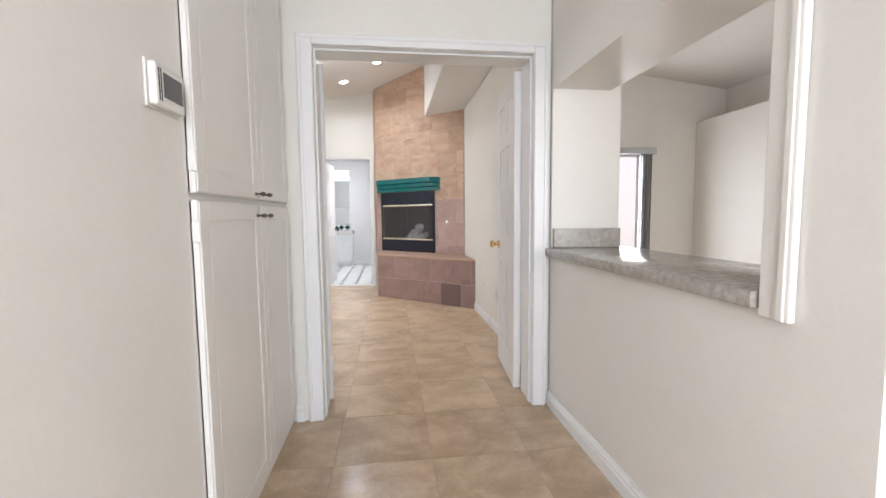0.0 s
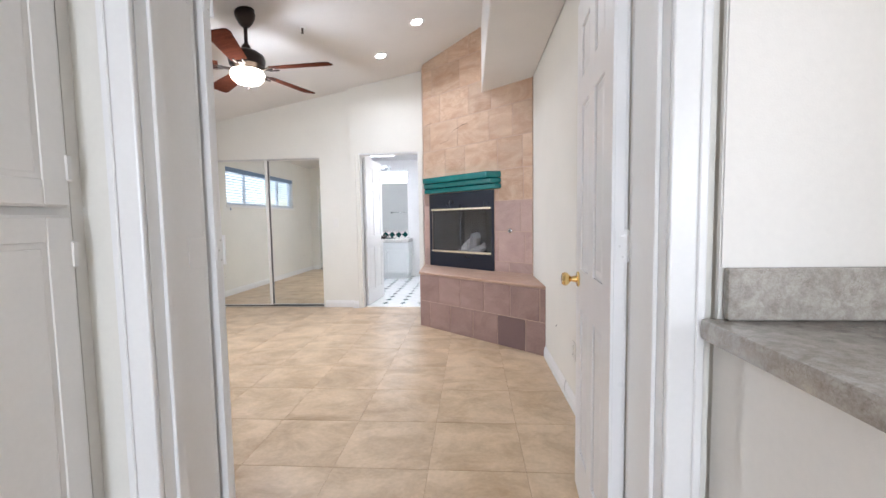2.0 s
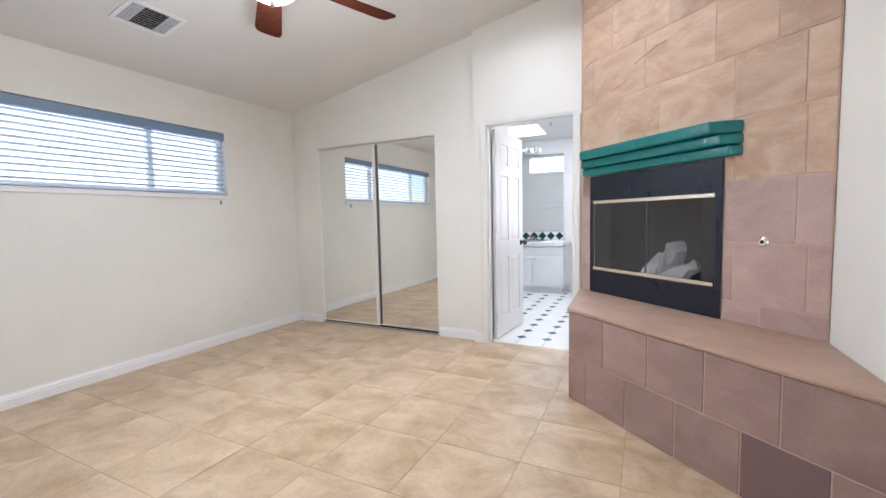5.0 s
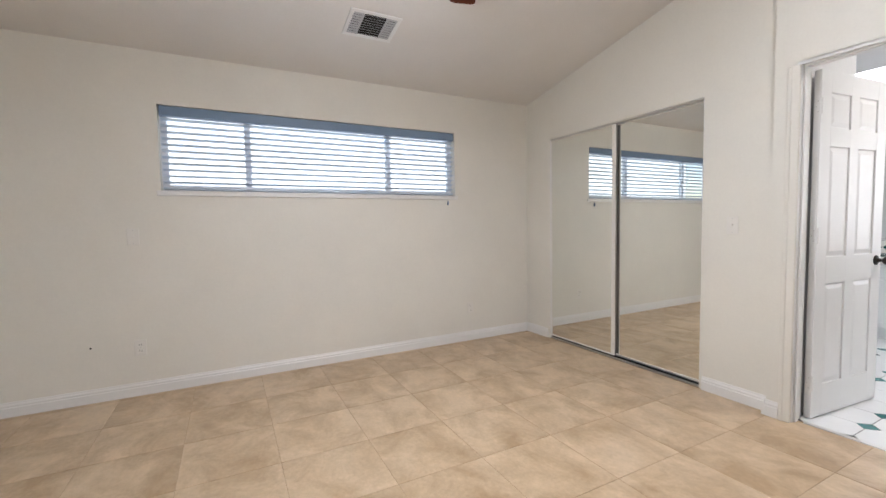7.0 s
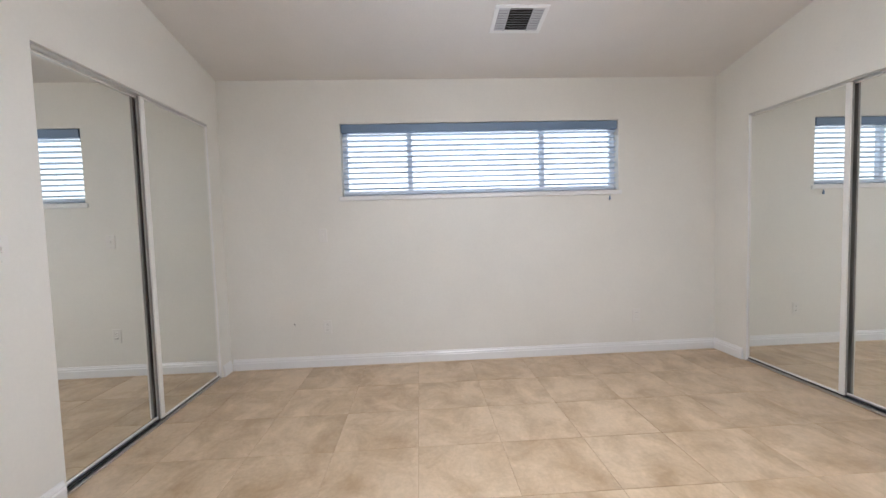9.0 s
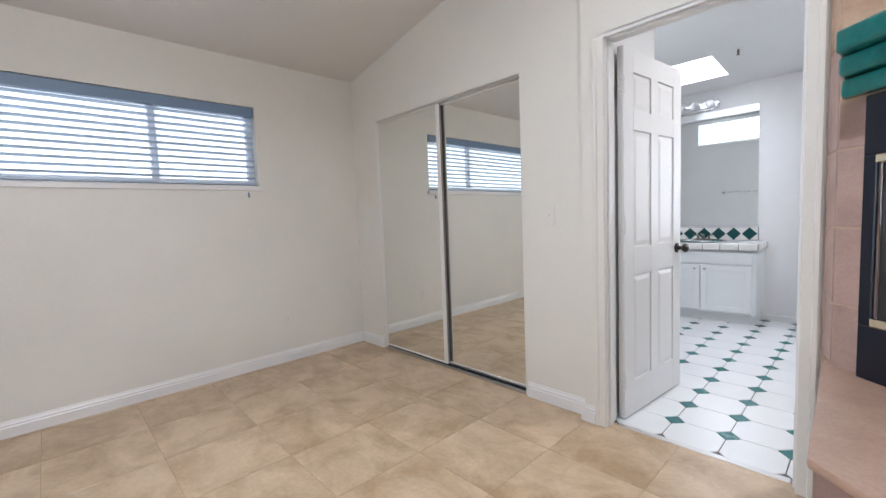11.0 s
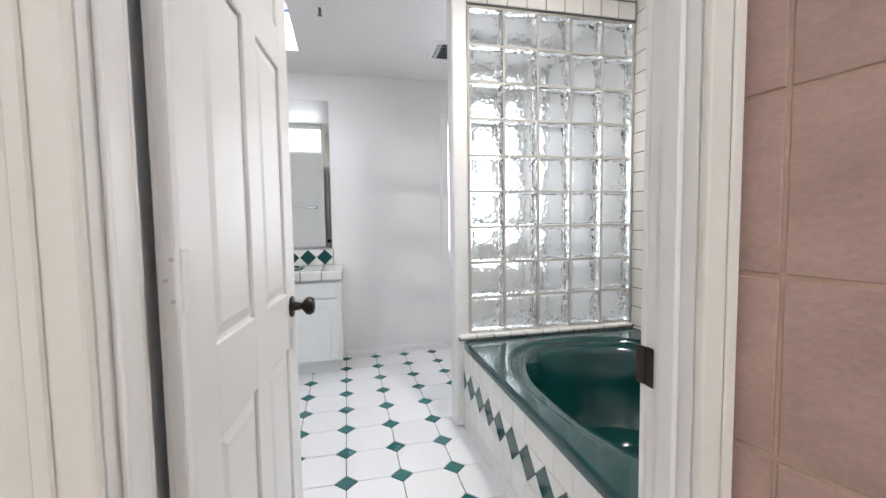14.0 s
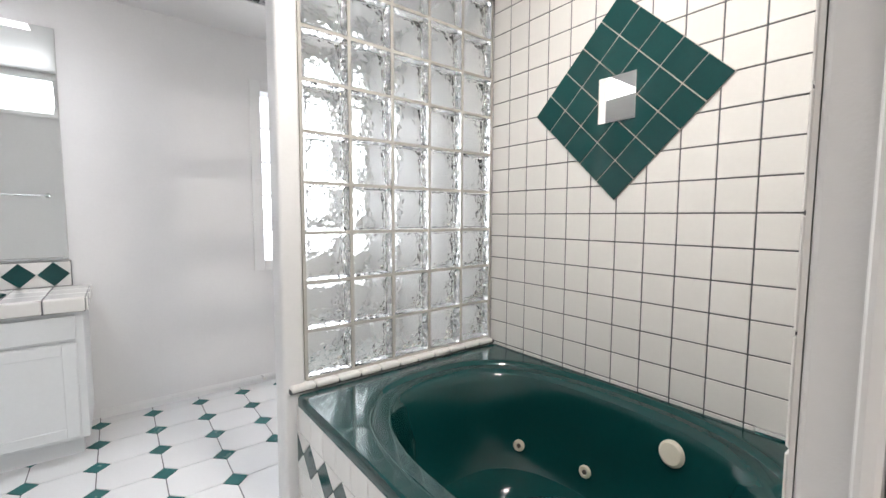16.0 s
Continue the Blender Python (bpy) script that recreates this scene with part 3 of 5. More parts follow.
def six_panel(name, w, h, m, label, knob_mat, knob_label, t=0.035, knobs=True):
    """A six-panel leaf, hinged on local z at x = 0, its leaf along +x, thickness along y from 0 to t."""
    d = thing(name, m, label, "door", "", "structure")
    st = 0.105
    zs = [(0.20, 0.80), (0.96, 1.60), (1.71, h - 0.12)]
    cols = [(st, w / 2 - 0.045), (w / 2 + 0.045, w - st)]
    bm = bmesh.new()
    bx(bm, 0, 0.009, 0.008, w, t - 0.009, h)
    for y0, y1 in ((0, 0.0092), (t - 0.0092, t)):
        bx(bm, 0, y0, 0.008, st, y1, h, 0.0015)
        bx(bm, w - st, y0, 0.008, w, y1, h, 0.0015)
        bx(bm, w / 2 - 0.045, y0, 0.009, w / 2 + 0.045, y1, h - 0.001, 0.0015)
        edges = [0.0085] + [v for pair in zs for v in pair] + [h - 0.0005]
        for a, b in zip(edges[::2], edges[1::2]):
            bx(bm, st - 0.001, y0 + 0.0002, a, w - st + 0.001, y1 - 0.0002, b, 0.0015)
    part("leaf", bm, DOORP, d)
    for xa, xb in cols:
        for za, zb in zs:
            for y0, y1 in ((0.0025, 0.0095), (t - 0.0095, t - 0.0025)):
                bm = bmesh.new()
                base_y, top_y = (y1, y0) if y0 < 0.01 else (y0, y1)
                ins = 0.006
                lo = [bm.verts.new((x, base_y, z)) for x, z in ((xa + ins, za + ins), (xb - ins, za + ins), (xb - ins, zb - ins), (xa + ins, zb - ins))]
                i2 = 0.032
                hi = [bm.verts.new((x, top_y, z)) for x, z in ((xa + i2, za + i2), (xb - i2, za + i2), (xb - i2, zb - i2), (xa + i2, zb - i2))]
                bm.faces.new(lo)
                bm.faces.new(hi)
                for i in range(4):
                    bm.faces.new((lo[i], lo[(i + 1) % 4], hi[(i + 1) % 4], hi[i]))
                part("panel", bm, DOORP, d)
    for z in (0.22, 1.085, 1.82):
        hinge(d, 0.0, -0.004, z)
    if knobs:
        knob(d, w - 0.06, t, 0.915, 1, knob_mat, knob_label)
        knob(d, w - 0.06, 0, 0.915, -1, knob_mat, knob_label)
        part("latch", box(w - 0.0005, t / 2 - 0.012, 0.885, w + 0.002, t / 2 + 0.012, 0.945, 0.0008), knob_mat, d, "metal latch plate")
    return d


six_panel("door_1", 0.60, 2.02, pose(0.757, 2.396, 0, 0, 0, 84.8), "white six-panel double door leaf, open along the wall", BRASS, "polished brass knob", 0.044)
six_panel("door_2", 0.60, 2.02, pose(-0.440, 2.40, 0, 0, 0, 180) @ pose(0, -0.035, 0), "white six-panel double door leaf, folded back flat on the wall", BRASS, "polished brass knob", knobs=False)
six_panel("door_3", 0.715, 2.025, pose(-1.097, DY + 0.137, 0, 0, 0, 84.8), "white six-panel bathroom door, standing open", BRONZE, "black bronze knob")
hp = thing("hinge_plates", pose(-0.455, SY - 0.02, 1.085), "white painted hinge leaves on the door lining", "hinge")
for z in (-0.865, 0, 0.735):
    part("hinge_leaf", box(0.0005, -0.045, z - 0.045, 0.003, 0.02, z + 0.045, 0.0008), TRIM, hp)
sp = thing("strike_plate", pose(-0.360, DY + 0.094, 0.905), "dark bronze strike plate let into the door lining", "strike plate")
part("plate", box(-0.0025, -0.014, -0.035, -0.0005, 0.0035, 0.035, 0.0008), BRONZE, sp)
part("hole", box(-0.0032, -0.009, -0.014, -0.0026, 0.0, 0.014), DARK, sp)
part("lip", box(-0.0045, 0.0036, -0.034, -0.0008, 0.027, 0.034, 0.001), BRONZE, sp)


# ---- bedroom window with blind ----
win = thing("window_1", pose(WX, 4.585, 1.7765), "long high three-light window with a white frame and sill", "window", "", "structure")
W2, H2 = 1.21, 0.305
bm = bmesh.new()
for y0, y1, z0, z1 in [(-W2, W2, -H2, -H2 + 0.045), (-W2, W2, H2 - 0.045, H2), (-W2, -W2 + 0.045, -H2 + 0.045, H2 - 0.045), (W2 - 0.045, W2, -H2 + 0.045, H2 - 0.045)]:
    bx(bm, -0.11, y0, z0, -0.065, y1, z1, 0.003)
part("window_frame", bm, FRAMEW, win)
for y in (-0.63, 0.545):
    part("mullion", box(-0.112, y - 0.022, -H2 + 0.046, -0.062, y + 0.022, H2 - 0.046, 0.003), FRAMEW, win)
for y0, y1 in ((-W2 + 0.046, -0.653), (-0.607, 0.522), (0.568, W2 - 0.046)):
    p = part("pane", box(-0.092, y0, -H2 + 0.046, -0.088, y1, H2 - 0.046), PANE, win)
    p.visible_shadow = False
part("window_sill", box(-0.06, -W2 - 0.03, -H2 - 0.04, 0.014, W2 + 0.03, -H2 - 0.002, 0.004, 2), TRIM, win, "white painted sill board")
blind = thing("window_blind", pose(WX, 4.585, 1.7765), "white horizontal blind, lowered, with open slats", "blind")
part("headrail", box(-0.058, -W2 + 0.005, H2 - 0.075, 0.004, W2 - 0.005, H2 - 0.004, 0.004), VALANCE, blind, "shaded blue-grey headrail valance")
slat = None
for i in range(11):
    z = H2 - 0.095 - i * 0.0455
    if slat is None:
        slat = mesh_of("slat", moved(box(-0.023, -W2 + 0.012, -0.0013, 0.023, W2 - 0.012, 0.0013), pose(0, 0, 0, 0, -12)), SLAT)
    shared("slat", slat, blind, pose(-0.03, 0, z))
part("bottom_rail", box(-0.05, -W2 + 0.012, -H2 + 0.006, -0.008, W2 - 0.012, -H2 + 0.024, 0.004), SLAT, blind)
for y in (-1.0, -0.63, -0.2, 0.3, 0.545, 1.0):
    part("ladder_cord", rod(bmesh.new(), (-0.006, y, -H2 + 0.02), (-0.006, y, H2 - 0.07), 0.0013, n=6), SLAT, blind)
bm = rod(bmesh.new(), (0.010, 1.13, -0.37), (0.010, 1.13, H2 - 0.07), 0.0014, n=6)
part("pull_cord", bm, SLAT, blind)
part("cord_tassel", lathe([(0.003, 0.03), (0.007, 0.02), (0.009, 0.0), (0.006, -0.012)], 12, Matrix.Translation((0.010, 1.13, -0.385))), VALANCE, blind, "grey cord tassel", True)


# ---- mirrored closets ----
def closet(name, x0, x1, y, top, side, front_first, label):
    """Two sliding mirror doors in their track, facing side * y."""
    c = thing(name, pose(0, y, 0), label, "closet doors")
    mid = (x0 + x1) / 2
    s = side
    def b3(xa, ya, za, xb, yb, zb, bev=0.0):
        lo, hi = sorted((ya * s, yb * s))
        return box(xa, lo, za, xb, hi, zb, bev)
    part("top_track", b3(x0, -0.07, top - 0.014, x1, 0.0, top, 0.003), ALU, c)
    part("bottom_track", b3(x0, -0.07, 0.0, x1, 0.0, 0.014, 0.003), ALU, c)
    # solid black strip added for the shade between track and doors
    part("track_groove", b3(x0 + 0.007, -0.028, 0.0145, x1 - 0.007, -0.016, 0.0265), DARK, c, "black filler strip for the shade in the gap under the doors")
    part("side_trim", b3(x0, -0.06, 0.014, x0 + 0.006, 0.0, top - 0.014, 0.002), TRIM, c)
    part("side_trim", b3(x1 - 0.006, -0.06, 0.014, x1, 0.0, top - 0.014, 0.002), TRIM, c)
    for i, (xa, xb) in enumerate(((x0 + 0.007, mid + 0.026), (mid - 0.026, x1 - 0.007))):
        front = (i == 0) == front_first
        d0 = -0.012 if front else -0.042
        door = part("sliding_door", b3(xa, d0 - 0.018, 0.027, xb, d0 - 0.006, top - 0.015), DARKB, c)
        fl, fr = (0.009, 0.036) if i == 0 else (0.036, 0.009)
        bm = bmesh.new()
        lo, hi = sorted(((d0 - 0.006) * s, (d0 + 0.006) * s))
        bx(bm, xa, lo, 0.027, xa + fl, hi, top - 0.015, 0.003)
        bx(bm, xb - fr, lo, 0.027, xb, hi, top - 0.015, 0.003)
        bx(bm, xa + fl, lo, 0.027, xb - fr, hi, 0.039, 0.003)
        bx(bm, xa + fl, lo, top - 0.024, xb - fr, hi, top - 0.015, 0.003)
        f = part("door_frame", bm, PLATE, door, "pale metal frame")
        part("mirror_panel", b3(xa + fl, d0 - 0.0055, 0.039, xb - fr, d0 - 0.001, top - 0.024), MIRROR, door, "clear silvered mirror")
    return c


closet("mirror_closet", -3.222, -1.696, NY + 0.005, 2.025, -1, True, "pair of sliding mirror closet doors in a metal track")
closet("mirror_closet", -3.41, -1.91, SY - 0.005, 2.05, 1, True, "pair of sliding mirror closet doors, facing the other pair")


# ---- fireplace ----
F = Vector((-0.253, 6.463, 0))
U = Vector((0.7405, -0.672, 0))
Nn = Vector((-0.672, -0.7405, 0))
FM = Matrix(((U.x, -Nn.x, 0, F.x), (U.y, -Nn.y, 0, F.y), (0, 0, 1, 0), (0, 0, 0, 1)))  # local: x along the face, -y into the room
SE = 1.608
fire = thing("fireplace", FM, "corner fireplace faced with tan and rose sandstone tiles", "fireplace")
FI = FM.inverted()


def to_fire(x, y):
    v = FI @ Vector((x, y, 0))
    return (v.x, v.y)


# masonry body round the firebox opening
FB = (0.135, 1.095, 0.63, 1.46)
bm = bmesh.new()
bx(bm, 0.0, -0.006, 0.55, FB[0], 0.22, 3.6)
bx(bm, FB[1], -0.006, 0.55, SE, 0.30, 3.6)
bx(bm, FB[0], -0.006, FB[3], FB[1], 0.22, 3.6)
bx(bm, FB[0], -0.006, 0.55, FB[1], 0.22, FB[2])
part("masonry", bm, FIREGROUT, fire, "tan mortar core")
lw = to_fire(-0.287, DY - 0.002)
bm = prism([(-0.004, -0.005), (0.3, 0.3), (lw[0] - 0.004, lw[1] - 0.003)], 0.55, 3.6)
part("masonry_return", bm, FIREGROUT, fire)
bi, bd = 0.20, 0.36  # splayed sides and depth of the firebox
fz0, fz1 = FB[2] + 0.002, FB[3] - 0.08
part("firebox_back", box(FB[0] + bi, bd, fz0, FB[1] - bi, bd + 0.02, fz1), SOOT, fire, "sooty dark firebox back")
for nm, pts_ in (("firebox_side", [(FB[0] + 0.001, 0.0), (FB[0] + bi, bd), (FB[0] + bi - 0.02, bd + 0.012), (FB[0] - 0.02, 0.012)]), ("firebox_side", [(FB[1] - 0.001, 0.0), (FB[1] + 0.02, 0.012), (FB[1] - bi + 0.02, bd + 0.012), (FB[1] - bi, bd)])):
    part(nm, prism(pts_, fz0, fz1), SOOT, fire, "sooty splayed firebox side")
part("firebox_floor", prism([(FB[0], 0.0), (FB[1], 0.0), (FB[1] - bi, bd), (FB[0] + bi, bd)], fz0 - 0.02, fz0), SOOT, fire)
part("firebox_ceiling", prism([(FB[0], 0.0), (FB[1], 0.0), (FB[1] - bi, bd), (FB[0] + bi, bd)], fz1, fz1 + 0.02), SOOT, fire)
# black surround
surround = part("surround_header", box(0.095, -0.022, 1.305, 1.125, -0.010, 1.485, 0.003), BLACK, fire, "black enamelled steel header")
part("surround_base", box(0.095, -0.022, 0.603, 1.125, -0.010, 0.775, 0.003), BLACK, fire, "black enamelled steel base")
part("surround_stile", box(0.095, -0.022, 0.7752, 0.135, -0.010, 1.3048, 0.003), BLACK, fire)
part("surround_stile", box(1.09, -0.022, 0.7752, 1.125, -0.010, 1.3048, 0.003), BLACK, fire)
for z0, z1 in ((1.277, 1.303), (0.777, 0.803)):
    for a, b in ((0.137, 0.612), (0.615, 1.088)):
        part("brass_rail", box(a, -0.030, z0, b, -0.012, z1, 0.004, 2), PALEB, surround, "pale polished brass rail")
for a, b in ((0.137, 0.607), (0.618, 1.088)):
    part("glass_door", box(a, -0.008, 0.804, b, -0.004, 1.276), FIREGL, fire, "smoked folding glass door").visible_shadow = False
part("door_stile", box(0.6072, -0.010, 0.804, 0.6178, -0.003, 1.276, 0.001), BLACK, fire, "thin black door stile")
random.seed(4)
for x, y, z, ln, r, yaw, lean in [(0.53, 0.15, 0.80, 0.26, 0.055, 40, 55), (0.66, 0.17, 0.86, 0.32, 0.072, -30, 50), (0.74, 0.15, 0.80, 0.26, 0.055, 20, 30), (0.64, 0.12, 0.715, 0.36, 0.048, 5, 3)]:
    bm = bmesh.new()
    bmesh.ops.create_cone(bm, cap_ends=True, segments=9, radius1=r, radius2=r * 0.8, depth=ln)
    bmesh.ops.subdivide_edges(bm, edges=[e for e in bm.edges if abs(e.verts[0].co.z - e.verts[1].co.z) > ln * 0.5], cuts=4)
    for v in bm.verts:
        v.co.x += random.uniform(-0.012, 0.012)
        v.co.y += random.uniform(-0.012, 0.012)
    part("gas_log", moved(bm, pose(x, y, z) @ pose(0, 0, 0, 0, 90 - lean, yaw)), LOG, fire, "pale ceramic gas log")
for a, b in ((0.145, 0.25), (0.98, 1.08)):
    bm = bmesh.new()
    rows_ = [[bm.verts.new((a + (b - a) * i / 36, 0.028 + 0.012 * math.sin(i * 0.9) + o, z)) for i in range(37)] for o, z in ((0, 0.66), (0, 1.27), (0.002, 1.27), (0.002, 0.66))]
    for r_ in range(4):
        p_, q_ = rows_[r_], rows_[(r_ + 1) % 4]
        for i in range(36):
            bm.faces.new((p_[i], p_[i + 1], q_[i + 1], q_[i]))
    part("mesh_curtain", bm, CURTM, fire, "dark wire spark curtain drawn aside", True)
part("log_grate", box(0.35, 0.08, 0.646, 0.85, 0.30, 0.668, 0.004), BLACK, fire, "black iron log grate")
# gas key valve
part("gas_valve", moved(lathe([(0.026, 0), (0.026, 0.004), (0.018, 0.010), (0.018, 0.014)], 20), Matrix.Translation((1.332, -0.009, 1.041)) @ pose(0, 0, 0, 90)), CHROME, fire, "round chrome gas valve plate", True)
part("valve_socket", moved(lathe([(0.009, 0.0142), (0.009, 0.017)], 10), Matrix.Translation((1.332, -0.009, 1.041)) @ pose(0, 0, 0, 90)), DARK, fire)
# mantel: three stepped teal boards
mantel = thing("mantel", FM, "glossy teal painted wooden mantel with three stepped mouldings", "mantel")
for z0, z1, d in ((1.490, 1.546, 0.062), (1.548, 1.604, 0.102), (1.606, 1.672, 0.140)):
    c = 0.72 * d
    part("moulding", prism([(0.012 + c, -d), (1.225 - c, -d), (1.225, -0.0095), (0.012, -0.0095)], z0, z1, 0.011, 3), TEAL, mantel, "", True)

# hearth
A, B = Vector((-0.246, 5.727)), Vector((0.938, 4.685))
hearth = thing("hearth", pose(0, 0, 0), "raised hearth bench of rose tiles with a tan top", "hearth")
ex = [(A.x + 0.003, A.y + 0.002), (B.x, B.y + 0.004), (0.938, 5.6), (-0.1, 6.6), (-0.236, 6.62)]
part("core", prism(ex, 0.0, 0.575), FIREGROUT, hearth)
part("hearth_top", prism([(A.x - 0.012, A.y - 0.012), (B.x, B.y - 0.018), (0.938, 5.40), (F.x, F.y - 0.012), (-0.288, 6.64)], 0.577, 0.603, 0.008, 2), HTOP, hearth, "tan sandstone top slab", True)


def face_tile(parent, m, s0, z0, s1, z1, material, gap=0.007, t=0.009):
    part("tile", moved(box(s0 + gap / 2, -t, z0 + gap / 2, s1 - gap / 2, 0, z1 - gap / 2, 0.0018), m), material, parent)


d2 = (B - A).normalized()
HM = Matrix(((d2.x, -d2.y, 0, A.x), (d2.y, d2.x, 0, A.y), (0, 0, 1, 0), (0, 0, 0, 1)))
HL = (B - A).length
for z0, z1, start in ((0.285, 0.575, -0.005), (0.0, 0.285, -0.148)):
    s = start
    while s < HL - 0.02:
        e = min(s + 0.305, HL)
        dark = z0 == 0.0 and 0.95 < s < 1.15
        face_tile(hearth, HM @ pose(0, 0.0075, 0), max(s, 0.0), z0, e, z1, DROSE if dark else ROSE)
        s += 0.305
# left side of the hearth
SM = Matrix(((0, 1, 0, A.x), (-1, 0, 0, 6.64), (0, 0, 1, 0), (0, 0, 0, 1)))
for z0, z1, cuts in ((0.285, 0.575, (0.0, 0.31, 0.615, 0.92)), (0.0, 0.285, (0.0, 0.155, 0.46, 0.765, 0.92))):
    for a, b in zip(cuts, cuts[1:]):
        face_tile(hearth, SM @ pose(0, 0.0075, 0), a, z0, b, z1, ROSE)

# face tiles in courses round the surround
random.seed(11)
zs = [0.604, 0.715, 1.035, 1.36, 1.685, 2.01, 2.335, 2.66, 2.985, 3.32]
for r, (z0, z1) in enumerate(zip(zs, zs[1:])):
    s, first = 0.0, True
    while s < SE - 0.01:
        w = 0.32 if z0 > 1.3 else 0.34
        if first:
            w = (0.30, 0.16, 0.45, 0.22, 0.38, 0.12)[r % 6]
            first = False
        elif z0 > 1.6:
            w = random.choice((0.31, 0.32, 0.47))
        e = min(s + w, SE)
        if SE - e < 0.07:
            e = SE
        m_ = SAND if z0 >= 1.36 else ROSEF
        pieces = [(s, e)]
        if z1 <= 1.5:
            pieces = [(s, min(e, 0.094))] if s < 0.094 else []
            if e > 1.126:
                pieces.append((max(s, 1.126), e))
            pieces = [p for p in pieces if p[0] > 0.5]
        for a, b in pieces:
            if b - a > 0.02:
                face_tile(fire, Matrix(), a, z0, b, z1, m_)
        s = e
# narrow return beside the door
rl = Vector(lw).length
RM = Matrix(((-lw[0] / rl, lw[1] / rl, 0, lw[0]), (-lw[1] / rl, -lw[0] / rl, 0, lw[1]), (0, 0, 1, 0), (0, 0, 0, 1)))
zl = [0.604, 0.82, 1.08, 1.335, 1.488]
for z0, z1 in zip(zl, zl[1:]):
    face_tile(fire, Matrix(), 0.0, z0, 0.0935, z1, ROSEF)
zl = [0.604, 0.82, 1.08, 1.335, 1.685] + zs[5:]
for z0, z1 in zip(zl, zl[1:]):
    for a, b in ((0.0, 0.066), (0.066, rl + 0.004)):
        face_tile(fire, RM, a, z0, b, z1, SAND if z0 >= 1.36 else ROSEF)


# ---- ceiling fan ----
FS = 1.105
FZ = (ceil_z(FX) + 0.097) / FS
fan = thing("ceiling_fan", pose(FX, FY, -0.097) @ Matrix.Diagonal((FS, FS, FS, 1)), "dark bronze ceiling fan with five cherry blades and a lit bowl", "ceiling fan")
part("canopy", lathe([(0.016, FZ - 0.115), (0.026, FZ - 0.112), (0.045, FZ - 0.09), (0.066, FZ - 0.05), (0.071, FZ - 0.02), (0.066, FZ - 0.006), (0.066, FZ + 0.016)], 28), BRONZE, fan, "", True)
part("downrod", rod(bmesh.new(), (0, 0, 2.425), (0, 0, FZ - 0.06), 0.013, n=14), BRONZE, fan, "", True)
part("motor", lathe([(0.02, 2.440), (0.03, 2.425), (0.035, 2.405), (0.075, 2.390), (0.118, 2.360), (0.128, 2.330), (0.12, 2.285), (0.085, 2.262), (0.08, 2.255), (0.09, 2.250)], 32), BRONZE, fan, "", True)
part("light_bowl", lathe([(0.105, 2.249), (0.118, 2.226), (0.108, 2.192), (0.08, 2.166), (0.04, 2.151), (0.005, 2.147)], 32), BOWLG, fan, "frosted glass bowl, lit", True)
part("finial", lathe([(0.004, 2.119), (0.010, 2.126), (0.010, 2.139), (0.006, 2.149)], 14), BRONZE, fan, "", True)
for i in range(5):
    a = FAN0 + i * 72
    m = pose(0, 0, 2.252, 0, 0, a)
    bm = bmesh.new()
    bx(bm, 0.075, -0.016, -0.006, 0.19, 0.016, 0.006, 0.003)
    rod(bm, (0.165, -0.03, -0.002), (0.165, 0.03, -0.002), 0.006, n=8)
    bx(bm, 0.17, -0.034, -0.007, 0.235, -0.022, 0.002, 0.002)
    bx(bm, 0.17, 0.022, -0.007, 0.235, 0.034, 0.002, 0.002)
    arm = part("blade_iron", moved(bm, m), BRONZE, fan, "", True)
    m2 = m @ pose(0, 0, 0.006, 12, 0, 0)
    poly = [(0.19, -0.053), (0.59, -0.072), (0.63, -0.062), (0.64, -0.04), (0.64, 0.04), (0.63, 0.062), (0.59, 0.072), (0.19, 0.053)]
    part("blade", moved(prism(poly, 0.0, 0.007, 0.0015), m2), BLADE, fan, "dark cherry wood blade")

# ---- recessed lamps, detector heads, vents ----
TILTY = math.degrees(math.atan(SLOPE))


def can(x, y):
    z = ceil_z(x)
    c = thing("recessed_lamp", pose(x, y, z, 0, -TILTY), "round white recessed ceiling lamp, lit", "ceiling lamp", "recessed ceiling lamps")
    bm = lathe([(0.052, -0.004), (0.080, -0.004), (0.083, -0.001), (0.083, 0.0)], 28)
    part("trim_ring", bm, TRIM, c, "", True)
    part("lens", moved(lathe([(0.051, -0.0075), (0.051, -0.005)], 28), Matrix()), CANG, c, "bright lamp lens")


for x, y in CANS:
    can(x, y)


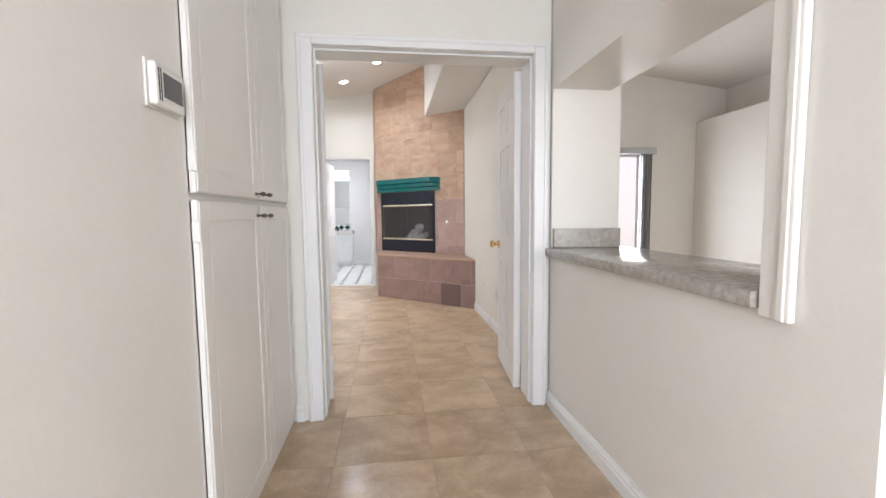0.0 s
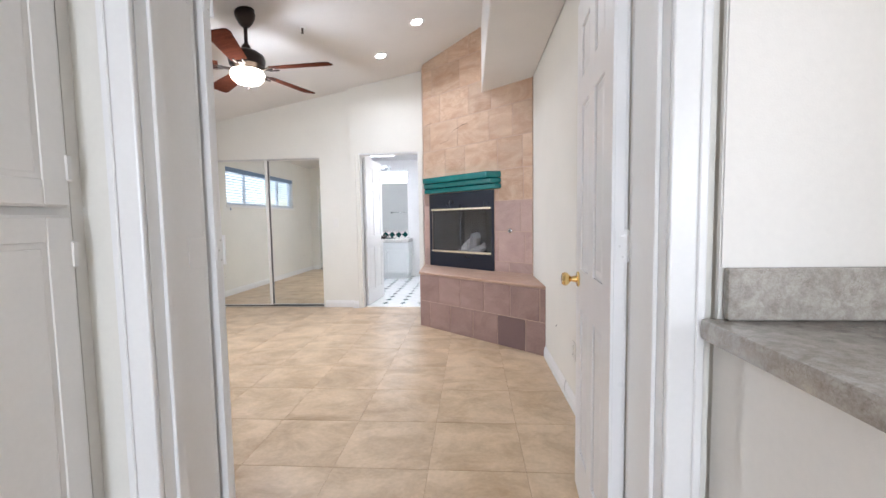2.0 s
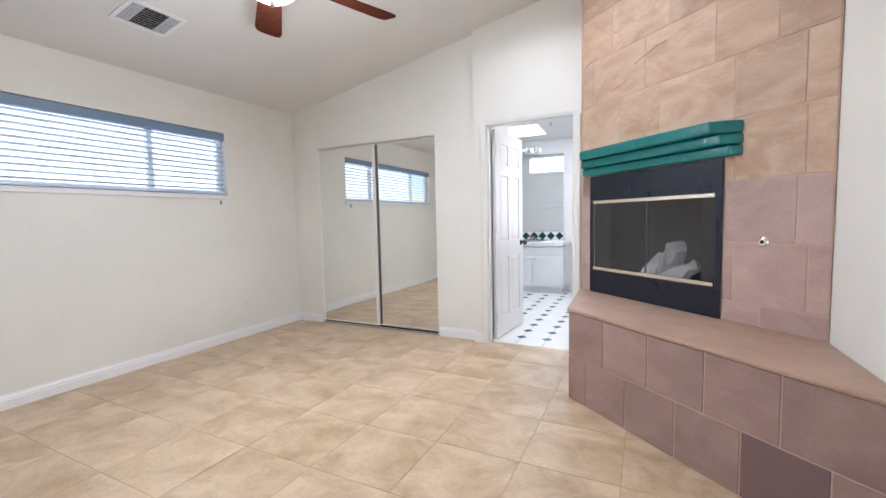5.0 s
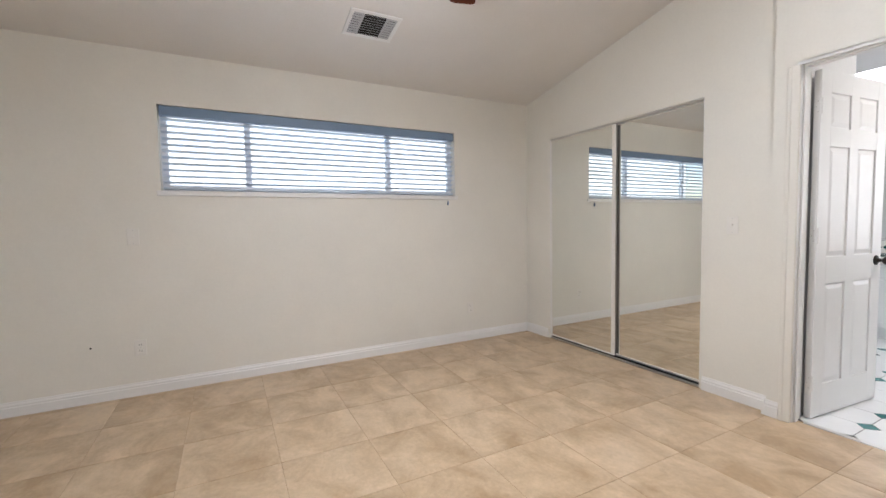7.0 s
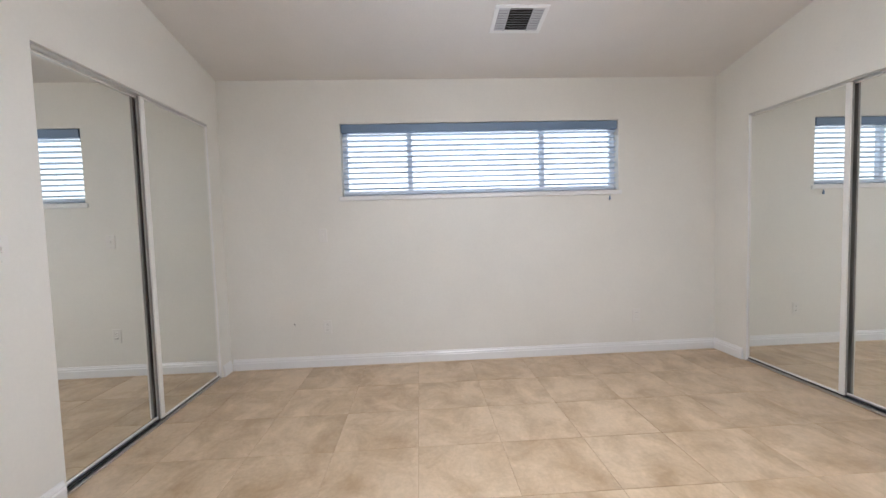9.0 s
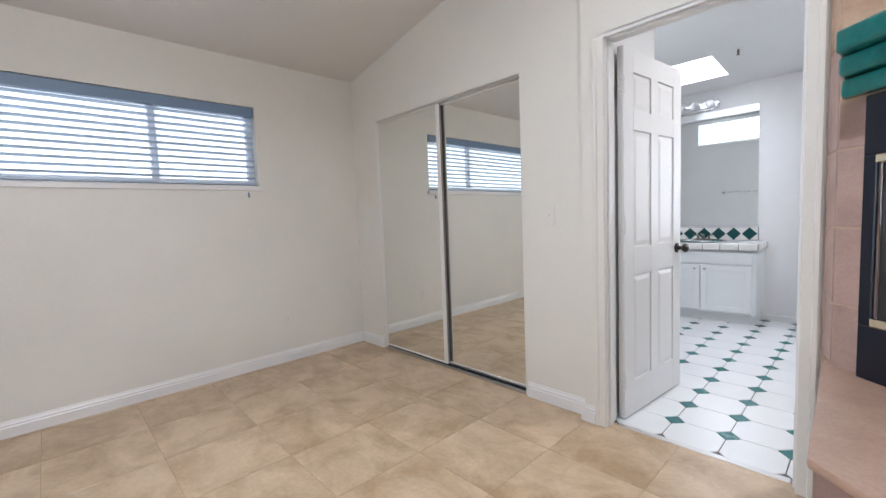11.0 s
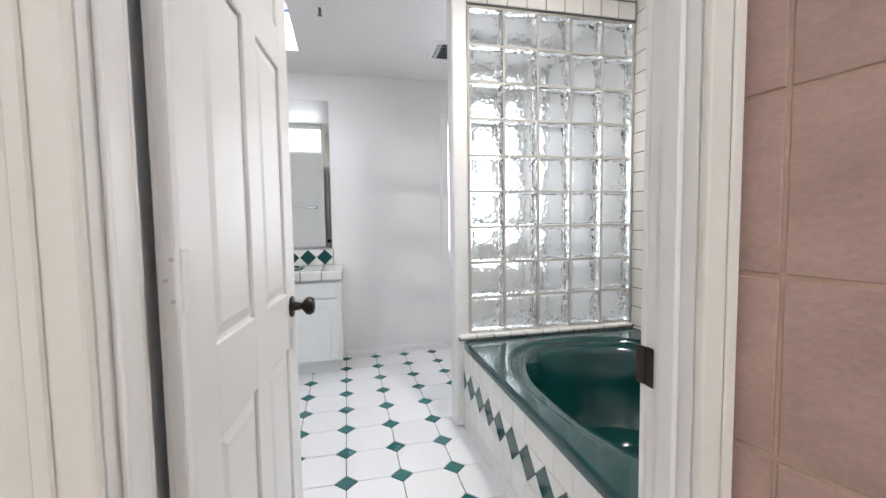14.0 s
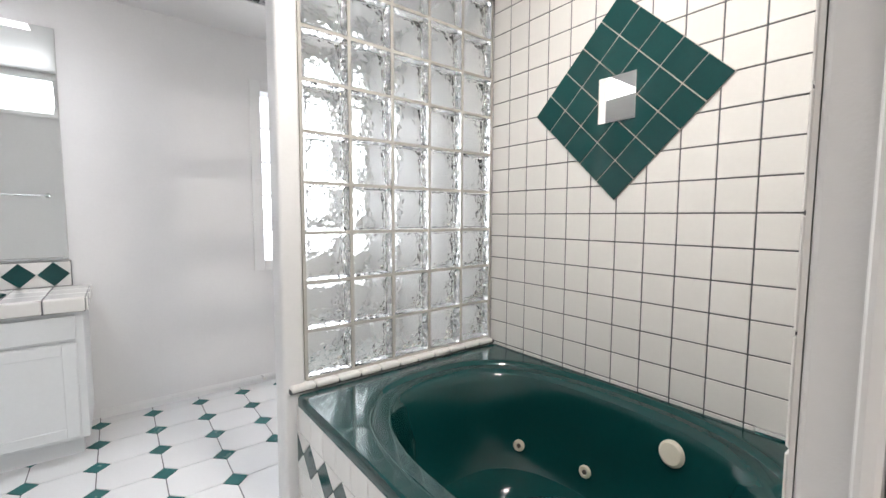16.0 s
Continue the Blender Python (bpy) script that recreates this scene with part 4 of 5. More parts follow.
def register(name, m, w, h, label, n=9):
    """A louvred air register; its face points along -z."""
    v = thing(name, m, label, "air vent")
    bm = bmesh.new()
    f = 0.028
    for a in ((-w / 2, -h / 2, w / 2, -h / 2 + f), (-w / 2, h / 2 - f, w / 2, h / 2), (-w / 2, -h / 2 + f, -w / 2 + f, h / 2 - f), (w / 2 - f, -h / 2 + f, w / 2, h / 2 - f)):
        bx(bm, a[0], a[1], -0.010, a[2], a[3], -0.001, 0.002)
    part("frame", bm, TRIM, v)
    part("backing", box(-w / 2 + f, -h / 2 + f, -0.0025, w / 2 - f, h / 2 - f, -0.0012), DARK, v)
    bands = ((-w / 2 + f, -w * 0.24), (-w * 0.24 + 0.008, w * 0.24 - 0.008), (w * 0.24, w / 2 - f))
    for a, b in bands:
        for i in range(n):
            y = -h / 2 + f + (i + 0.5) * (h - 2 * f) / n
            wide = 0.006 if a == bands[1][0] else (h - 2 * f) / n * 0.5
            part("slat", moved(box(a, -wide, -0.0006, b, wide, 0.0006), pose(0, y, -0.0065, 40 if wide == 0.006 else 8)), VENTM, v)
    for x in (-w * 0.24, w * 0.24 - 0.006):
        part("divider", box(x - 0.003, -h / 2 + f, -0.009, x + 0.009, h / 2 - f, -0.003), VENTM, v)
    return v


register("ceiling_vent", pose(-2.85, 4.74, ceil_z(-2.85), 0, -TILTY) @ pose(0, 0, 0, 0, 0, 90), 0.36, 0.28, "white louvred air register in the sloping ceiling")
register("ceiling_vent", pose(-0.11, 9.25, bath_ceil(9.25), -2.86), 0.22, 0.30, "white louvred air register in the bathroom ceiling", 7)


def sprinkler(x, y, z, label):
    s = thing("sprinkler_head", pose(x, y, z), label, "sprinkler")
    part("escutcheon", lathe([(0.028, -0.004), (0.030, 0.0)], 18), TRIM, s, "", True)
    bm = lathe([(0.006, -0.045), (0.009, -0.03), (0.009, -0.0042)], 12)
    part("head", bm, PEWTER, s, "small grey metal head", True)
    part("deflector", lathe([(0.014, -0.048), (0.014, -0.0455)], 12), PEWTER, s)


sprinkler(-1.175, 4.976, ceil_z(-1.175), "small fire sprinkler head in the bedroom ceiling")
sprinkler(-0.99, 8.82, bath_ceil(8.82), "small fire sprinkler head in the bathroom ceiling")


# ---- plates on the walls ----
def plate(name, m, label, kind):
    """A wall plate, its face along -y."""
    p = thing(name, m, label, kind)
    part("cover", box(-0.036, -0.006, -0.058, 0.036, -0.0005, 0.058, 0.003, 2), PLATE, p)
    if kind == "light switch":
        part("toggle", box(-0.006, -0.018, -0.004, 0.006, -0.0065, 0.012, 0.002), PLATE, p)
    else:
        for z in (-0.022, 0.022):
            o = part("socket", box(-0.016, -0.008, z - 0.014, 0.016, -0.0065, z + 0.014, 0.003), PLATE, p)
            for x in (-0.006, 0.006):
                part("slot", box(x - 0.001, -0.0088, z - 0.005, x + 0.001, -0.0082, z + 0.005), DARK, o)
    for z in (-0.045, 0.045) if kind == "light switch" else (0.0,):
        part("screw", rod(bmesh.new(), (0, -0.0072, z), (0, -0.0062, z), 0.003, n=8), ALU, p)
    return p


plate("light_switch", pose(-1.50, NY, 1.15), "cream toggle switch plate beside the mirror closet", "light switch")
plate("light_switch", pose(-1.70, SY, 1.15, 0, 0, 180), "cream toggle switch plate by the closet", "light switch")
plate("light_switch", pose(WX, 3.19, 1.14, 0, 0, 90), "cream blank plate low under the window", "light switch")
plate("outlet", pose(WX, 3.195, 0.345, 0, 0, 90), "cream double wall outlet above the baseboard", "outlet")
plate("outlet", pose(WX, 5.955, 0.335, 0, 0, 90), "cream double wall outlet near the corner", "outlet")
plate("outlet", pose(EX, 3.72, 0.36, 0, 0, -90), "cream double wall outlet behind the door", "outlet")
dot = thing("cable_hole", pose(EX, 4.25, 0.38), "small dark cable hole in the wall", "hole")
part("rim", moved(lathe([(0.006, 0.0005), (0.006, 0.003)], 10), pose(0, 0, 0, 0, -90)), DARK, dot)
dot = thing("cable_hole", pose(WX, 2.915, 0.38), "small dark cable hole in the wall", "hole")
part("rim", moved(lathe([(0.006, 0.0005), (0.006, 0.003)], 10), pose(0, 0, 0, 0, 90)), DARK, dot)


# hairline cracks across two of the tan tiles
def crack(points, w=0.0035):
    bm = bmesh.new()
    top = [bm.verts.new((x, -0.0094, z + w / 2)) for x, z in points]
    bot = [bm.verts.new((x, -0.0094, z - w / 2)) for x, z in points]
    for i in range(len(points) - 1):
        bm.faces.new((bot[i], bot[i + 1], top[i + 1], top[i]))
    r = bmesh.ops.extrude_face_region(bm, geom=list(bm.faces))
    bmesh.ops.translate(bm, verts=[v for v in r["geom"] if isinstance(v, bmesh.types.BMVert)], vec=(0, -0.0006, 0))
    part("crack", bm, SOOT, fire, "dark hairline crack")


crack([(0.50, 2.19), (0.56, 2.215), (0.61, 2.222), (0.66, 2.243), (0.75, 2.252)])
crack([(0.02, 2.325), (0.07, 2.345), (0.10, 2.345), (0.15, 2.36)])
crack([(0.30, 2.08), (0.38, 2.092), (0.45, 2.11)], 0.0025)


# ---- hall: linen cabinet, thermostat, pass-through ----
cab = thing("linen_cabinet", pose(HX, 0, 0), "tall built-in cream linen cabinet with four doors", "cabinet")
Y0, Y1 = 1.0703, 2.133
bm = bmesh.new()
bx(bm, -0.5, Y0, 0.0, -0.02, Y1, 2.6)
bx(bm, -0.019, Y0, 0.0, 0.0, Y0 + 0.018, 2.6)
bx(bm, -0.019, Y1 - 0.018, 0.0, 0.0, Y1, 2.6)
bx(bm, -0.019, Y0 + 0.018, 1.185, 0.0, Y1 - 0.018, 1.213)
bx(bm, -0.019, Y0 + 0.018, 0.0, 0.0, Y1 - 0.018, 0.07)
part("body", bm, CABP, cab)
YM = 1.64


def cab_door(ya, yb, za, zb, knob_y, knob_z):
    d = part("door", box(0.0015, ya, za, 0.019, yb, zb, 0.004, 2), CABP, cab)
    f = 0.06
    bm = bmesh.new()
    for a, b, c, e in ((ya + 0.004, ya + f, za + 0.004, zb - 0.004), (yb - f, yb - 0.004, za + 0.004, zb - 0.004), (ya + f, yb - f, za + 0.004, za + f), (ya + f, yb - f, zb - f, zb - 0.004)):
        bx(bm, 0.0192, a, c, 0.024, b, e, 0.002)
    part("frame", bm, CABP, d)
    part("panel_bead", box(0.0192, ya + f + 0.012, za + f + 0.012, 0.0215, yb - f - 0.012, zb - f - 0.012, 0.002), CABP, d)
    part("knob", moved(lathe([(0.011, 0), (0.006, 0.004), (0.006, 0.016), (0.012, 0.02), (0.015, 0.027), (0.010, 0.034), (0.003, 0.036)], 16), pose(0.024, knob_y, knob_z, 0, 90) @ Matrix.Diagonal((0.62, 1.5, 1, 1))), PEWTER, d, "dark pewter knob", True)
    hy = ya if knob_y > (ya + yb) / 2 else yb
    for z in (za + 0.09, zb - 0.09):
        part("hinge", box(0.004, hy - 0.008, z - 0.03, 0.027, hy + 0.008, z + 0.03, 0.003), CABP, d, "painted-over hinge")


cab_door(Y0 + 0.02, YM - 0.002, 1.208, 2.55, YM - 0.035, 1.232)
cab_door(YM + 0.002, Y1 - 0.02, 1.208, 2.55, YM + 0.055, 1.232)
cab_door(Y0 + 0.02, YM - 0.002, 0.075, 1.190, YM - 0.03, 1.145)
cab_door(YM + 0.002, Y1 - 0.02, 0.075, 1.190, YM + 0.06, 1.145)

th = thing("thermostat", pose(HX, 0.975, 1.452), "white wall thermostat with a grey screen", "thermostat")
part("wall_plate", box(0.0005, -0.074, -0.056, 0.006, 0.074, 0.056, 0.003), PLATE, th)
part("housing", box(0.0062, -0.068, -0.050, 0.026, 0.068, 0.050, 0.006, 2), PLATE, th)
part("screen", box(0.0262, -0.036, -0.026, 0.0272, 0.052, 0.032), SCREEN, th, "dull grey display")
for y in (-0.055, -0.046):
    part("grille_slot", box(0.0262, y - 0.002, -0.038, 0.0268, y + 0.002, 0.038), DARK, th)

top = thing("countertop", pose(0, 0, 0), "polished grey granite pass-through counter on the half wall", "countertop")
part("slab", box(0.818, 0.762, 0.899, 1.30, 2.138, 0.944, 0.006, 2), GRANITE, top, "", True)
part("backsplash", box(0.862, 2.112, 0.9445, 1.268, 2.134, 1.055, 0.003), GRANITE, top, "granite upstand")
part("backsplash", box(0.875, 0.763, 0.9445, 1.268, 0.783, 1.055, 0.003), GRANITE, top, "granite upstand")
bm = bmesh.new()
bx(bm, 0.832, 0.675, 0.88, 0.8535, 0.755, 2.6, 0.005, 2)
bx(bm, 0.824, 0.682, 0.882, 0.8318, 0.702, 2.6, 0.003)
structure("trim_pass_through", bm, HALLP, "white painted casing beside the pass-through", "trim")

KVX, KVY = 4.38, 3.80
# kitchen patio door
pd = thing("patio_door", pose(0, 5.3, 0), "white framed glazed patio door with a vertical blind", "door", "", "structure")
bm = bmesh.new()
bx(bm, 2.6, 0.02, 0, 2.65, 0.08, 1.97, 0.003)
bx(bm, 3.41, 0.02, 0, 3.46, 0.08, 1.97, 0.003)
bx(bm, 2.65, 0.02, 1.92, 3.41, 0.08, 1.97, 0.003)
part("door_frame", bm, TRIM, pd)
p = part("pane", box(2.65, 0.045, 0.0, 3.41, 0.05, 1.92), PANE, pd)
p.visible_shadow = False
part("blind_rail", box(2.45, -0.10, 1.95, 3.60, -0.003, 2.03, 0.006), VENTM, pd, "grey-white blind headrail")
for i in range(6):
    part("blind_vane", moved(box(-0.045, -0.001, 0.03, 0.045, 0.001, 1.945), pose(3.38 + i * 0.034, -0.05, 0, 0, 0, 70)), VENTM, pd, "grey-white vertical vane")
register("ceiling_vent", pose(KVX, KVY, 3.32 - 0.12 * (KVX - 0.97), 0, 6.84), 0.3, 0.16, "small dark air register in the kitchen ceiling", 5)
plate("light_switch", pose(4.25, 3.3, 1.15, 0, 0, -90), "white switch plate on the kitchen wall", "light switch")
# unseen window surrounds, added for the two fill lamps
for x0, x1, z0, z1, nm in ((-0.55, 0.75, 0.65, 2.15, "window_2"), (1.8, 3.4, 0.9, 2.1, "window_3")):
    w = thing(nm, pose(0, -2.5, 0), "unseen white window frame added behind a fill lamp", "window", "", "structure")
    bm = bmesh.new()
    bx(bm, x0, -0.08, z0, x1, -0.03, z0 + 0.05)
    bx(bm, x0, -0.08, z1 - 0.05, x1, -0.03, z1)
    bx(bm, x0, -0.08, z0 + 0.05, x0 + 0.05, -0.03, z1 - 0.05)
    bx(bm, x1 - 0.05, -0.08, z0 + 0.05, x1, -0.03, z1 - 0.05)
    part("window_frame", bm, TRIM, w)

# ---- bathroom: tub ----
TX0, TY0, TY1, TZ = -0.25, 6.8175, 8.30, 0.50
tub = thing("bathtub", pose(0, 0, 0), "dark green acrylic jetted tub with a wide deck", "bathtub")
CX, CY, RX, RY = 0.31, 7.55, 0.505, 0.665
NS = 64


def ring(fx, fy, z, cx=CX, cy=CY, p=2.6):
    out = []
    for i in range(NS):
        a = i * math.tau / NS
        c, s = math.cos(a), math.sin(a)
        out.append((cx + fx * math.copysign(abs(c) ** (2 / p), c), cy + fy * math.copysign(abs(s) ** (2 / p), s), z))
    return out


bm = bmesh.new()
deck = []
for i in range(NS):
    a = i * math.tau / NS
    c, s = math.cos(a), math.sin(a)
    hx, hy = (BE - 0.002 - CX if c > 0 else CX - TX0), (TY1 - CY if s > 0 else CY - TY0)
    k = min(hx / abs(c) if abs(c) > 1e-6 else 9, hy / abs(s) if abs(s) > 1e-6 else 9)
    deck.append((CX + c * k, CY + s * k, TZ))
for x, y in ((TX0, TY0), (TX0, TY1), (BE - 0.002, TY0), (BE - 0.002, TY1)):
    i = min(range(NS), key=lambda j: (deck[j][0] - x) ** 2 + (deck[j][1] - y) ** 2)
    deck[i] = (x, y, TZ)
rows = [[(x, y, TZ - 0.045) for x, y, z in deck], [(x, y, TZ - 0.012) for x, y, z in deck]]
rows.append([(CX + (x - CX) * 0.988, CY + (y - CY) * 0.990, TZ) for x, y, z in deck])
rows.append([(CX + (x - CX) * 0.972, CY + (y - CY) * 0.976, TZ) for x, y, z in deck])
rows += [ring(RX + 0.012, RY + 0.012, TZ), ring(RX, RY, TZ), ring(RX - 0.012, RY - 0.012, TZ - 0.004), ring(RX - 0.022, RY - 0.022, TZ - 0.018), ring(RX - 0.07, RY - 0.065, TZ - 0.028), ring(RX - 0.085, RY - 0.08, TZ - 0.036), ring(RX - 0.095, RY - 0.10, TZ - 0.07),
         ring(RX - 0.113, RY - 0.135, TZ - 0.22), ring(RX - 0.13, RY - 0.17, TZ - 0.36), ring(RX - 0.17, RY - 0.22, TZ - 0.42), ring(RX - 0.25, RY - 0.32, TZ - 0.435), ring(0.02, 0.03, TZ - 0.437)]
vr = [[bm.verts.new(p) for p in r] for r in rows]
for a, b in zip(vr, vr[1:]):
    for i in range(NS):
        bm.faces.new((a[i], a[(i + 1) % NS], b[(i + 1) % NS], b[i]))
bm.faces.new(vr[-1])
part("shell", bm, TUBM, tub, "", True)
# seat step at the head of the basin
part("seat", moved(lathe([(0.17, 0.0), (0.26, 0.03), (0.275, 0.075), (0.26, 0.09), (0.02, 0.095)], 32), Matrix.Translation((CX - 0.02, CY - 0.12, 0.06))), TUBM, tub, "moulded seat step", True)


def jet(x, y, z, aim, r=0.024):
    d = Vector(aim).normalized()
    m = Matrix.Translation((x, y, z)) @ d.to_track_quat("Z", "Y").to_matrix().to_4x4()
    j = part("jet", lathe([(r * 1.05, -0.02), (r * 1.05, 0.004), (r * 0.9, 0.010), (r * 0.55, 0.010), (r * 0.45, 0.004)], 22, m), JETM, tub, "ivory water jet", True)
    part("nozzle", lathe([(r * 0.4, 0.0045), (r * 0.36, 0.010), (r * 0.1, 0.0105)], 14, m), PEWTER, j, "dark nozzle", True)


def basin_x(y, z):
    """The far basin wall at height z."""
    k = (TZ - z - 0.07) / 0.29
    fx, fy = RX - 0.095 - 0.035 * k, RY - 0.10 - 0.07 * k
    return CX + fx * max(0.0, 1 - abs((y - CY) / fy) ** 2.6) ** (1 / 2.6)


jet(basin_x(7.915, 0.165) - 0.004, 7.915, 0.165, (-0.85, -0.5, 0.15))
jet(basin_x(7.625, 0.158) - 0.004, 7.625, 0.158, (-1, -0.05, 0.15))
m = Matrix.Translation((basin_x(7.30, 0.385) - 0.004, 7.30, 0.385)) @ Vector((-1, 0.15, 0.15)).to_track_quat("Z", "Y").to_matrix().to_4x4()
part("overflow_cover", lathe([(0.045, -0.03), (0.045, 0.006), (0.036, 0.014), (0.005, 0.016)], 24, m), JETM, tub, "ivory round intake cover", True)
fau = thing("tub_faucet", pose(0.72, 6.97, TZ), "small chrome tub faucet on the green deck", "faucet")
part("base", lathe([(0.028, 0.0), (0.028, 0.008), (0.016, 0.016), (0.014, 0.06), (0.018, 0.07)], 20), CHROME, fau, "", True)
bm = rod(bmesh.new(), (0, 0.0, 0.055), (-0.05, 0.10, 0.075), 0.013, 0.011, 14)
part("spout", bm, CHROME, fau, "", True)
part("lever", rod(bmesh.new(), (0, 0, 0.07), (0.02, -0.02, 0.12), 0.006, 0.009, 12), CHROME, fau, "", True)

# tub skirt with its tiles
skirt = thing("tub_skirt", pose(TX0 + 0.012, 0, 0), "white tiled tub front with a band of green diamonds", "tub front")
part("core", box(0.0, TY0, 0, 0.06, TY1 + 0.11, 0.455), DGROUT, skirt, "dark grout bed")
P = 0.112
bands = ((0.0, 0.085), (0.089, 0.197), (0.346, 0.452))
for z0, z1 in bands:
    me = mesh_of("tile", box(-0.008, 0.002, z0, -0.0003, P - 0.002, z1, 0.0015), WTILE)
    y = TY1 + 0.11 - P
    while y > TY0 - 0.01:
        shared("tile", me, skirt, pose(0, y, 0))
        y -= P
D = 0.141
zc = 0.2715
hd = D / 2 - 0.002
me_d = mesh_of("diamond_tile", moved(prism([(-hd, 0), (0, -hd), (hd, 0), (0, hd)], 0.0, 0.0077, 0.001), Matrix(((0, 0, -1, 0), (1, 0, 0, 0), (0, 1, 0, 0), (0, 0, 0, 1)))), GREEN)
me_t = mesh_of("triangle_tile", moved(prism([(-hd, 0), (hd, 0), (0, hd)], 0.0, 0.0077, 0.001), Matrix(((0, 0, -1, 0), (1, 0, 0, 0), (0, 1, 0, 0), (0, 0, 0, 1)))), WTILE)
y = TY1 + 0.11 - D / 2
while y > TY0:
    shared("diamond_tile", me_d, skirt, pose(-0.0003, y, zc))
    shared("triangle_tile", me_t, skirt, pose(-0.0003, y - D / 2, zc - D / 2 - 0.0005))
    shared("triangle_tile", me_t, skirt, pose(-0.0003, y - D / 2, zc + D / 2 + 0.0005) @ pose(0, 0, 0, 180) )
    y -= D

# ---- glass block screen ----
GY = 8.335
GX0, GP, GZ0, GR = -0.2, 0.2055, 0.535, 0.1985
screen_w = thing("glass_block_screen", pose(0, GY, 0), "screen of wavy clear glass blocks in white mortar", "glass block wall")
bm = box(-0.096, 0.002, -0.093, 0.096, 0.078, 0.093)
for face in [f for f in bm.faces if abs(f.calc_center_median().y - 0.04) > 0.03]:
    side = 1 if face.calc_center_median().y < 0.04 else -1
    bmesh.ops.inset_region(bm, faces=[face], thickness=0.010)
    bmesh.ops.translate(bm, verts=face.verts, vec=(0, 0.001 * side, 0))
    bmesh.ops.inset_region(bm, faces=[face], thickness=0.007)
    bmesh.ops.translate(bm, verts=face.verts, vec=(0, 0.004 * side, 0))
bmesh.ops.bevel(bm, geom=[e for e in bm.edges if e.calc_face_angle(0) > 0.8], offset=0.003, segments=2, affect="EDGES", profile=0.5)
me_b = mesh_of("glass_block", bm, BLOCK)
me_b.shade_smooth()
me_b.set_sharp_from_angle(angle=radians(38))
for i in range(5):
    for j in range(9):
        g = shared("glass_block", me_b, screen_w, pose(GX0 + (i + 0.5) * GP, 0, GZ0 + (j + 0.5) * GR))
        g.visible_shadow = False
for i in range(6):
    part("mortar_upright", box(GX0 + i * GP - 0.0065, 0.0012, GZ0, GX0 + i * GP + 0.0065, 0.0788, GZ0 + 9 * GR), MORTAR, screen_w, "white mortar joint")
for j in range(10):
    part("mortar_course", box(GX0, 0.0017, GZ0 + j * GR - 0.0060, GX0 + 5 * GP, 0.0783, GZ0 + j * GR + 0.0060), MORTAR, screen_w, "white mortar joint")
bm = bmesh.new()
bx(bm, GX0 - 0.095, 0.0, 0.0, GX0 - 0.008, 0.11, 2.6, 0.014, 3)
structure("wall_end_post", moved(bm, pose(0, GY - 0.005, 0)), TRIM, "white plastered end post of the glass screen", "post", True)
structure("wall_below_screen", box(GX0 - 0.01, GY + 0.01, 0, BE, GY + 0.09, 0.50), BATHP, "low wall under the glass screen", "wall")
hdr = thing("screen_header", pose(0, GY, 0), "white tiled header over the glass blocks", "tiled header")
part("core", box(GX0 - 0.008, 0.008, GZ0 + 9 * GR + 0.008, BE, 0.09, bath_ceil(GY) + 0.02), BATHP, hdr)
cap = mesh_of("cap_tile", box(0.0015, -0.035, 0.0, 0.1015, 0.075, 0.026, 0.011, 3), WTILE)
cap.shade_smooth()
ledge = thing("screen_ledge", pose(GX0 - 0.075, GY, TZ + 0.0015), "row of rounded white cap tiles along the tub deck", "tile ledge")
part("bed", box(0.0, -0.03, 0.0, BE - GX0 + 0.072, 0.07, 0.018), DGROUT, ledge, "dark grout bed")
for i in range(11):
    shared("cap_tile", cap, ledge, pose(i * 0.1, 0, 0.003))
me = mesh_of("tile", box(0.002, 0.0, 0.002, 0.112, 0.0075, 0.098, 0.0015), WTILE)
part("grout", box(GX0 - 0.008, -0.0025, GZ0 + 9 * GR + 0.009, BE, 0.0075, GZ0 + 9 * GR + 0.125), DGROUT, hdr, "dark grout bed")
for i in range(9):
    shared("tile", me, hdr, pose(GX0 - 0.008 + i * 0.1155, -0.0105, GZ0 + 9 * GR + 0.014))

# ---- vanity ----
VX0, VX1, VY = -2.10, -0.925, 9.35
van = thing("vanity", pose(0, 0, 0), "white painted vanity cabinet with two doors", "vanity")
bm = bmesh.new()
bx(bm, VX0, VY + 0.02, 0.10, VX1, BN - 0.002, 0.735, 0.002)
bx(bm, VX0, VY + 0.08, 0.0, VX1 - 0.03, BN - 0.002, 0.10)
part("body", bm, VANP, van)
part("drawer_front", box(VX0 + 0.03, VY + 0.002, 0.60, VX1 - 0.03, VY + 0.019, 0.715, 0.004, 2), VANP, van)
for xa, xb, kx in ((-1.39 + 0.003, VX1 - 0.03, -1.345), (-1.83, -1.39 - 0.003, -1.435)):
    d = part("door", box(xa, VY + 0.002, 0.115, xb, VY + 0.019, 0.585, 0.004, 2), VANP, van)
    bm = bmesh.new()
    for a, b, c, e in ((xa + 0.004, xa + 0.055, 0.119, 0.581), (xb - 0.055, xb - 0.004, 0.119, 0.581), (xa + 0.055, xb - 0.055, 0.119, 0.17), (xa + 0.055, xb - 0.055, 0.53, 0.581)):
        bx(bm, a, VY - 0.004, c, b, VY + 0.0018, e, 0.002)
    part("frame", bm, VANP, d)
    part("pull", moved(lathe([(0.010, 0), (0.006, 0.004), (0.006, 0.014), (0.013, 0.02), (0.012, 0.026), (0.004, 0.028)], 14), pose(kx, VY - 0.004, 0.545, 90)), CHROME, d, "small chrome knob", True)
ct = thing("tiled_countertop", pose(0, 0, 0), "white tiled vanity top with dark grout lines", "countertop")
